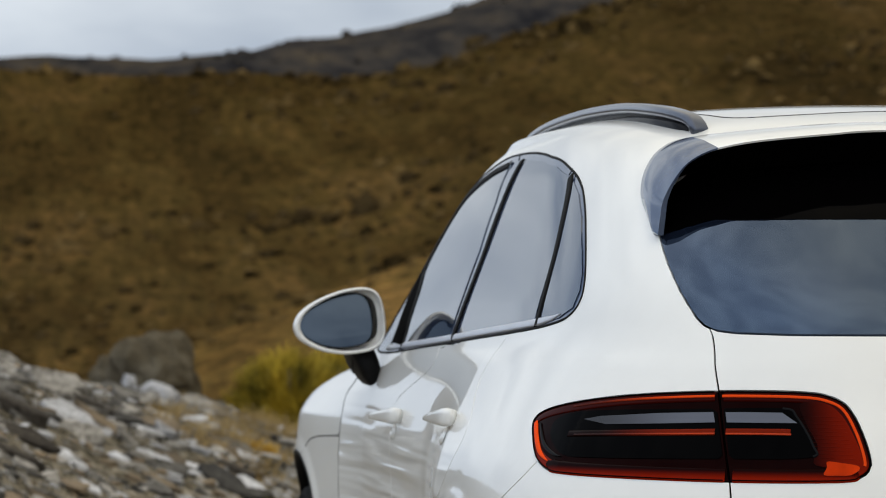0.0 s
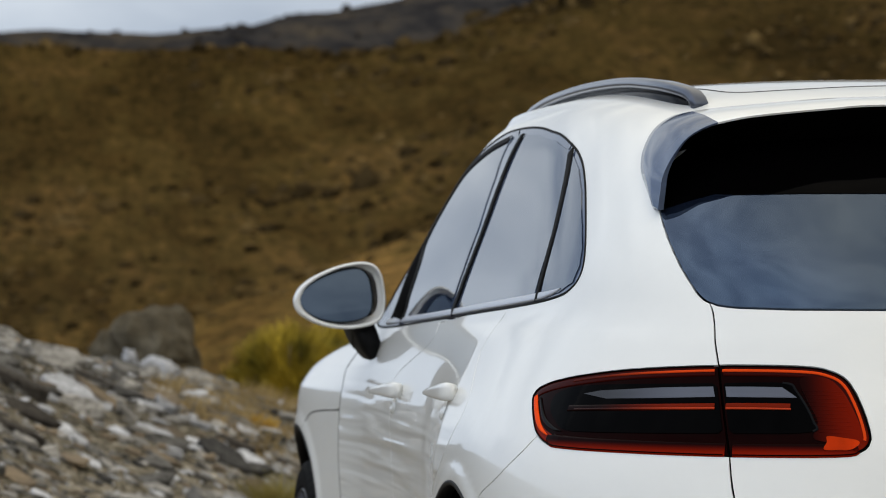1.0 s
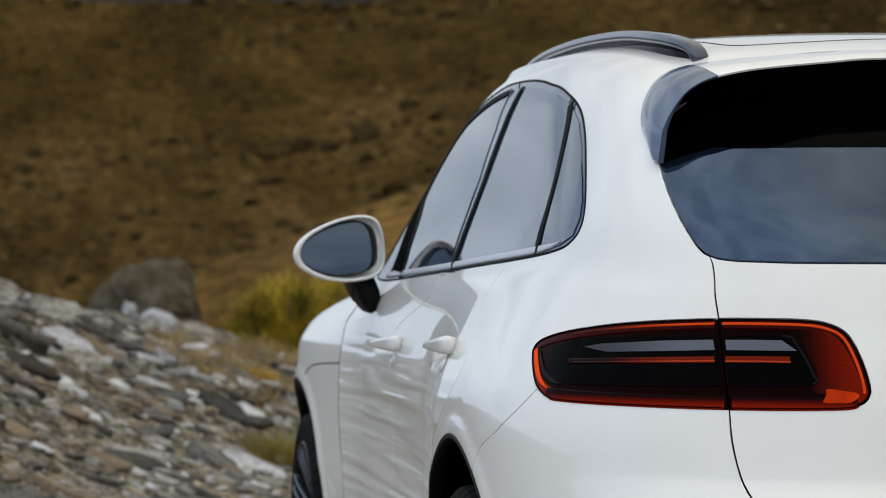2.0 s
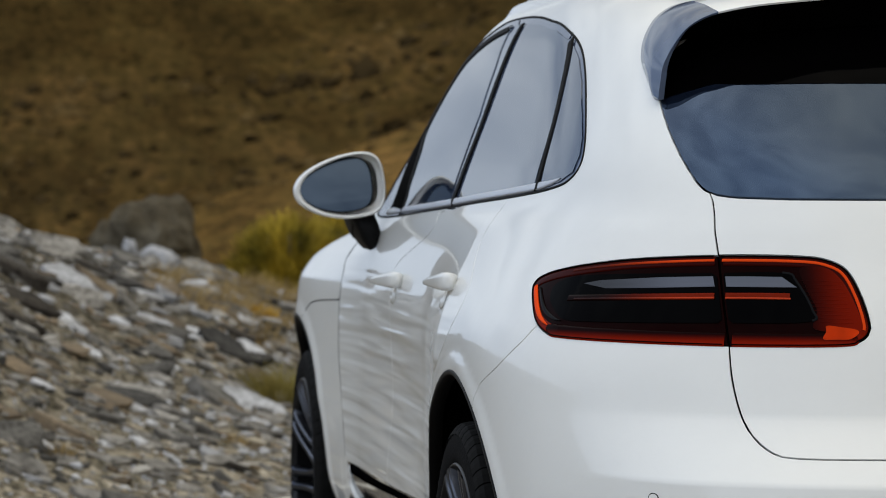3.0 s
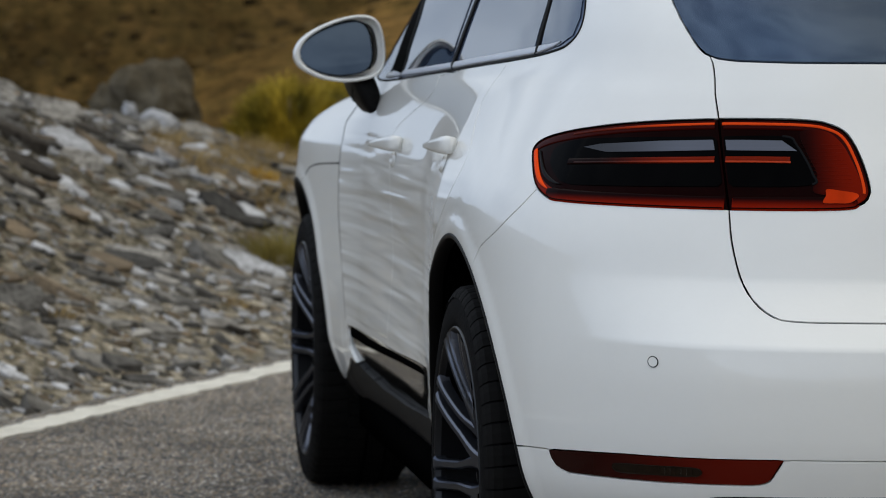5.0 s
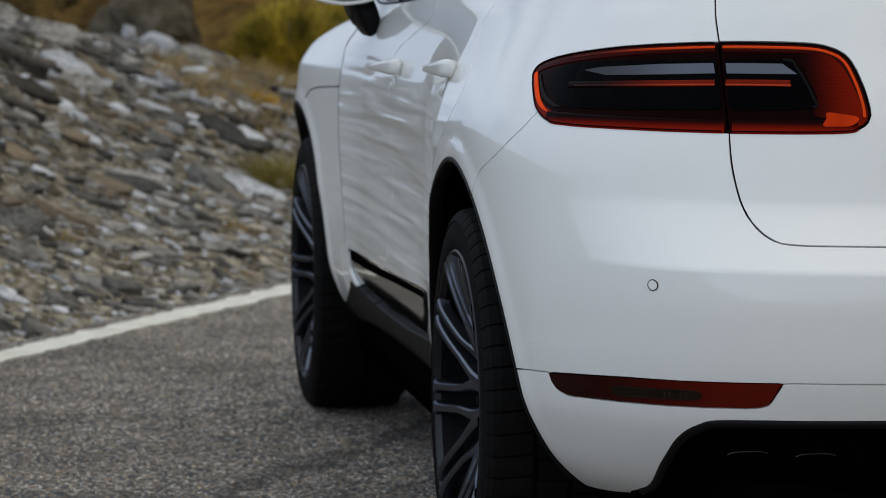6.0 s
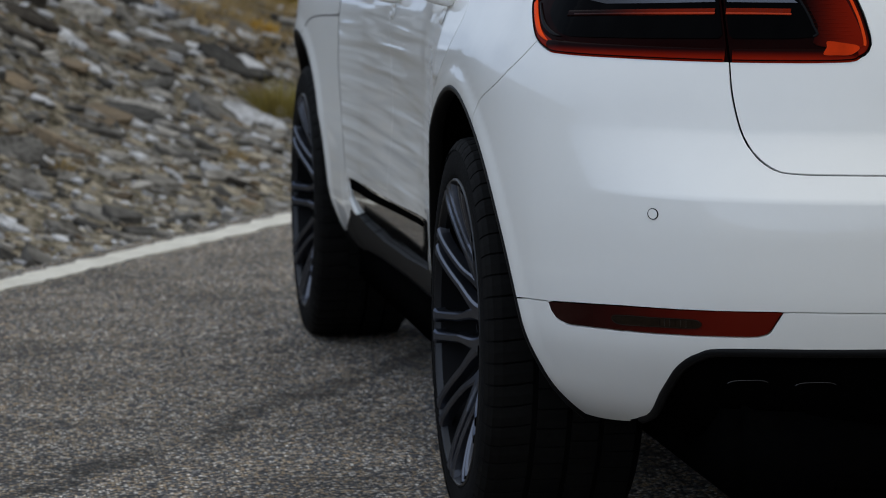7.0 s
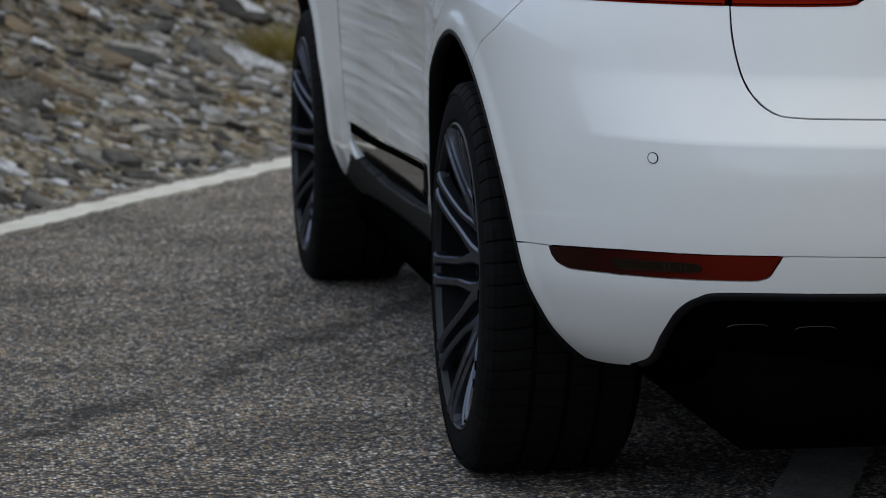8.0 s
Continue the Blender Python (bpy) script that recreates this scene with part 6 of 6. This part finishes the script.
def blades(name, mat, x, y, count, radius, height, spread, width, seed, droop=.5):
    """Thin bent blades that lean outwards from a common foot."""
    r = random.Random(seed)
    verts, faces = [], []
    z0 = ground_z(x, y) - .03
    for i in range(count):
        a = r.uniform(0, 2 * math.pi)
        q = radius * math.sqrt(r.random())
        bx, by = q * math.cos(a), q * math.sin(a)
        h = height * r.uniform(.55, 1.05) * (1 - .35 * (q / radius) ** 2)
        lean = spread * (q / radius) * r.uniform(.5, 1.2) + r.gauss(0, .08)
        la = a + r.gauss(0, .5)
        dx, dy = math.cos(la) * lean, math.sin(la) * lean
        sx, sy = -math.sin(la + 1) * width, math.cos(la + 1) * width
        k = len(verts)
        for j, (f, w) in enumerate(((0, 1), (.5, .8), (1, .12))):
            hh = h * f
            o = (hh / h) ** 1.6
            px, py, pz = bx + dx * o * h, by + dy * o * h, hh - droop * abs(lean) * o * h * .35
            verts += [(x + px - sx * w, y + py - sy * w, z0 + pz), (x + px + sx * w, y + py + sy * w, z0 + pz)]
        faces += [(k, k + 1, k + 3, k + 2), (k + 2, k + 3, k + 5, k + 4)]
    ob = mesh_object(name, verts, faces, mat, smooth=False)
    return ob


def tuft(x, y, count, radius, height, mat, label, seed, width=.002):
    ob = blades("grass_tuft", mat, x, y, count, radius, height, .9, width, seed)
    return tagged(ob, label, "grass", group="roadside tufts", kind="thing")


def broom_crown(x, y, radius, height, seed):
    """Sprays of thin shoots that spring outwards from inside a dome and bend over at their tips."""
    r = random.Random(seed)
    base = np.array([x, y, ground_z(x, y) - .05])
    verts, faces = [], []
    for spray in range(430):
        turn, rise = r.uniform(0, 2 * math.pi), math.asin(r.uniform(.02, 1.0))
        out = np.array([math.cos(turn) * math.cos(rise), math.sin(turn) * math.cos(rise), math.sin(rise)])
        reach = r.uniform(.80, 1.0)
        root = base + out * (radius, radius, height) * r.uniform(.25, .55)
        size = r.uniform(.75, 1.25)
        for shoot in range(46):
            way = out + np.array([r.gauss(0, .20), r.gauss(0, .20), r.gauss(.05, .18)])
            tip = base + way / np.linalg.norm(way) * (radius, radius, height) * reach * r.uniform(.72, 1.0)
            start = root + np.array([r.gauss(0, .03), r.gauss(0, .03), r.gauss(0, .03)])
            mid = start * .45 + tip * .55 + np.array([0, 0, .03 * size])
            side = np.array([r.gauss(0, 1), r.gauss(0, 1), r.gauss(0, .3)])
            side *= .0055 * size / np.linalg.norm(side)
            k = len(verts)
            verts += [start - side, start + side, mid - side * .9, mid + side * .9, tip - side * .2, tip + side * .2]
            faces += [(k, k + 1, k + 3, k + 2), (k + 2, k + 3, k + 5, k + 4)]
    return mesh_object("crown", verts, faces, BROOM, smooth=False)


def bush(x, y, radius, height, seed, label):
    root = tagged(new("bush"), label, "bush", kind="thing")
    root.location = (x, y, ground_z(x, y))
    crown = broom_crown(x, y, radius, height, seed)
    crown.parent = root
    crown.matrix_parent_inverse = Matrix.Translation(root.location).inverted()
    r = random.Random(seed)
    verts, faces = [], []
    for i in range(24):
        a, q = r.uniform(0, 2 * math.pi), radius * r.uniform(.1, .5)
        z0 = ground_z(x, y) - .03
        p = [(x + q * .4 * math.cos(a), y + q * .4 * math.sin(a), z0), (x + q * .8 * math.cos(a), y + q * .8 * math.sin(a), z0 + height * .35), (x + q * 1.1 * math.cos(a), y + q * 1.1 * math.sin(a), z0 + height * .7)]
        v, f = sweep(spline(p, 3), rounded(.016, .016, .006, 1), (.3, .2, .9), scale=np.linspace(1, .3, 7))
        k = len(verts)
        verts += v
        faces += [tuple(q2 + k for q2 in g) for g in f]
    stems = mesh_object("stems", verts, faces, SLATE_RUST, root)
    stems.matrix_parent_inverse = Matrix.Translation(root.location).inverted()


bx, by = view_spot(5.05, 20.9)
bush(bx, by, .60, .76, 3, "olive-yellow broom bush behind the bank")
bx, by = view_spot(6.2, 23.4)
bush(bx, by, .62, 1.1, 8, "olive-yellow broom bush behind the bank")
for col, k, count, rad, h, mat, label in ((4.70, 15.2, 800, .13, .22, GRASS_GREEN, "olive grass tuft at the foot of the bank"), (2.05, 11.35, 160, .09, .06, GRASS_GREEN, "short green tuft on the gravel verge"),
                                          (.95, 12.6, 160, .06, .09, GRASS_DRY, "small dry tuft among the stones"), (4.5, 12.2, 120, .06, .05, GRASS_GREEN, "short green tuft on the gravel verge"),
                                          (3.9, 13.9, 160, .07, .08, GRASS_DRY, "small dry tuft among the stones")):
    tx, ty = view_spot(col, k)
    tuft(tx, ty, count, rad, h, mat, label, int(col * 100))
r3 = random.Random(21)
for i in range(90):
    tx, ty = view_spot(r3.uniform(2.5, 5.6), r3.uniform(16.6, 20.4))
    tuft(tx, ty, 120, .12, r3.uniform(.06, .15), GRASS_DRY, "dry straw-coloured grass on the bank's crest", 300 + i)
tx, ty = view_spot(4.35, 17.3)
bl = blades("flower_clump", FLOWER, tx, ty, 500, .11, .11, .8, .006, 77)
tagged(bl, "clump of yellow flowers on the bank", "flowers", kind="thing")


# ---- hillside shrubs and outcrops ----
def hill_cover(name, label, category, count, kmin, kmax, size, mat, seed, squash):
    r = random.Random(seed)
    verts, faces = [], []
    base = bmesh.new()
    bmesh.ops.create_icosphere(base, subdivisions=1, radius=1)
    co = [v.co.copy() for v in base.verts]
    fs = [[v.index for v in f.verts] for f in base.faces]
    base.free()
    az = np.radians([r.uniform(-4, 20) for _ in range(count)])
    ks = np.array([math.exp(r.uniform(math.log(kmin), math.log(kmax))) for _ in range(count)])
    x, y = VIEW_FOOT[0] + ks * np.sin(az), VIEW_FOOT[1] + ks * np.cos(az)
    z = terrain(x, y)[0] + fractal(x, y, 22, 5, 9.7) * .5 * ramp(ks, 40, 140)
    patch = fractal(x, y, 30, 3, 1.7)
    for i in range(count):
        if patch[i] < r.uniform(-.5, .35):
            continue
        s = size * r.lognormvariate(0, .45) * (.5 + ks[i] / 200)
        k = len(verts)
        sd = r.uniform(0, 90)
        for c in co:
            d = 1 + .55 * noise.noise(c * 1.7 + Vector((sd, 0, 0))) + .3 * noise.noise(c * 4 + Vector((0, sd, 0)))
            verts.append((x[i] + c.x * s * d, y[i] + c.y * s * d, z[i] + c.z * s * d * squash))
        faces += [tuple(q + k for q in f) for f in fs]
    return tagged(mesh_object(name, verts, faces, mat, smooth=False), label, category, kind="stuff")


SHRUB = material("dark_heath", (.046, .031, .0135), 1.0, spec=0, vary=.3, grain=2, blotch=.5, color2=(.030, .021, .0095), island=.5)
STRAW = material("tawny_heath", (.102, .067, .026), 1.0, spec=0, vary=.3, grain=2, blotch=.5, color2=(.064, .042, .016), island=.5)
RIDGE_ROCK = material("ridge_rock", (.042, .036, .030), 1.0, spec=0, vary=.3, grain=2, blotch=.5, color2=(.022, .020, .019), island=.4)
hill_cover("hill_shrubs", "dark low shrubs scattered over the hillside", "shrubs", 8000, 82, 230, .15, SHRUB, 5, .8)
hill_cover("hill_grass_clumps", "tawny grass clumps scattered over the hillside", "grass", 9500, 70, 220, .14, STRAW, 6, .7)
hill_cover("hill_outcrops", "dark rock outcrops on the hill's ridge", "rocks", 900, 150, 310, .13, RIDGE_ROCK, 9, .8)
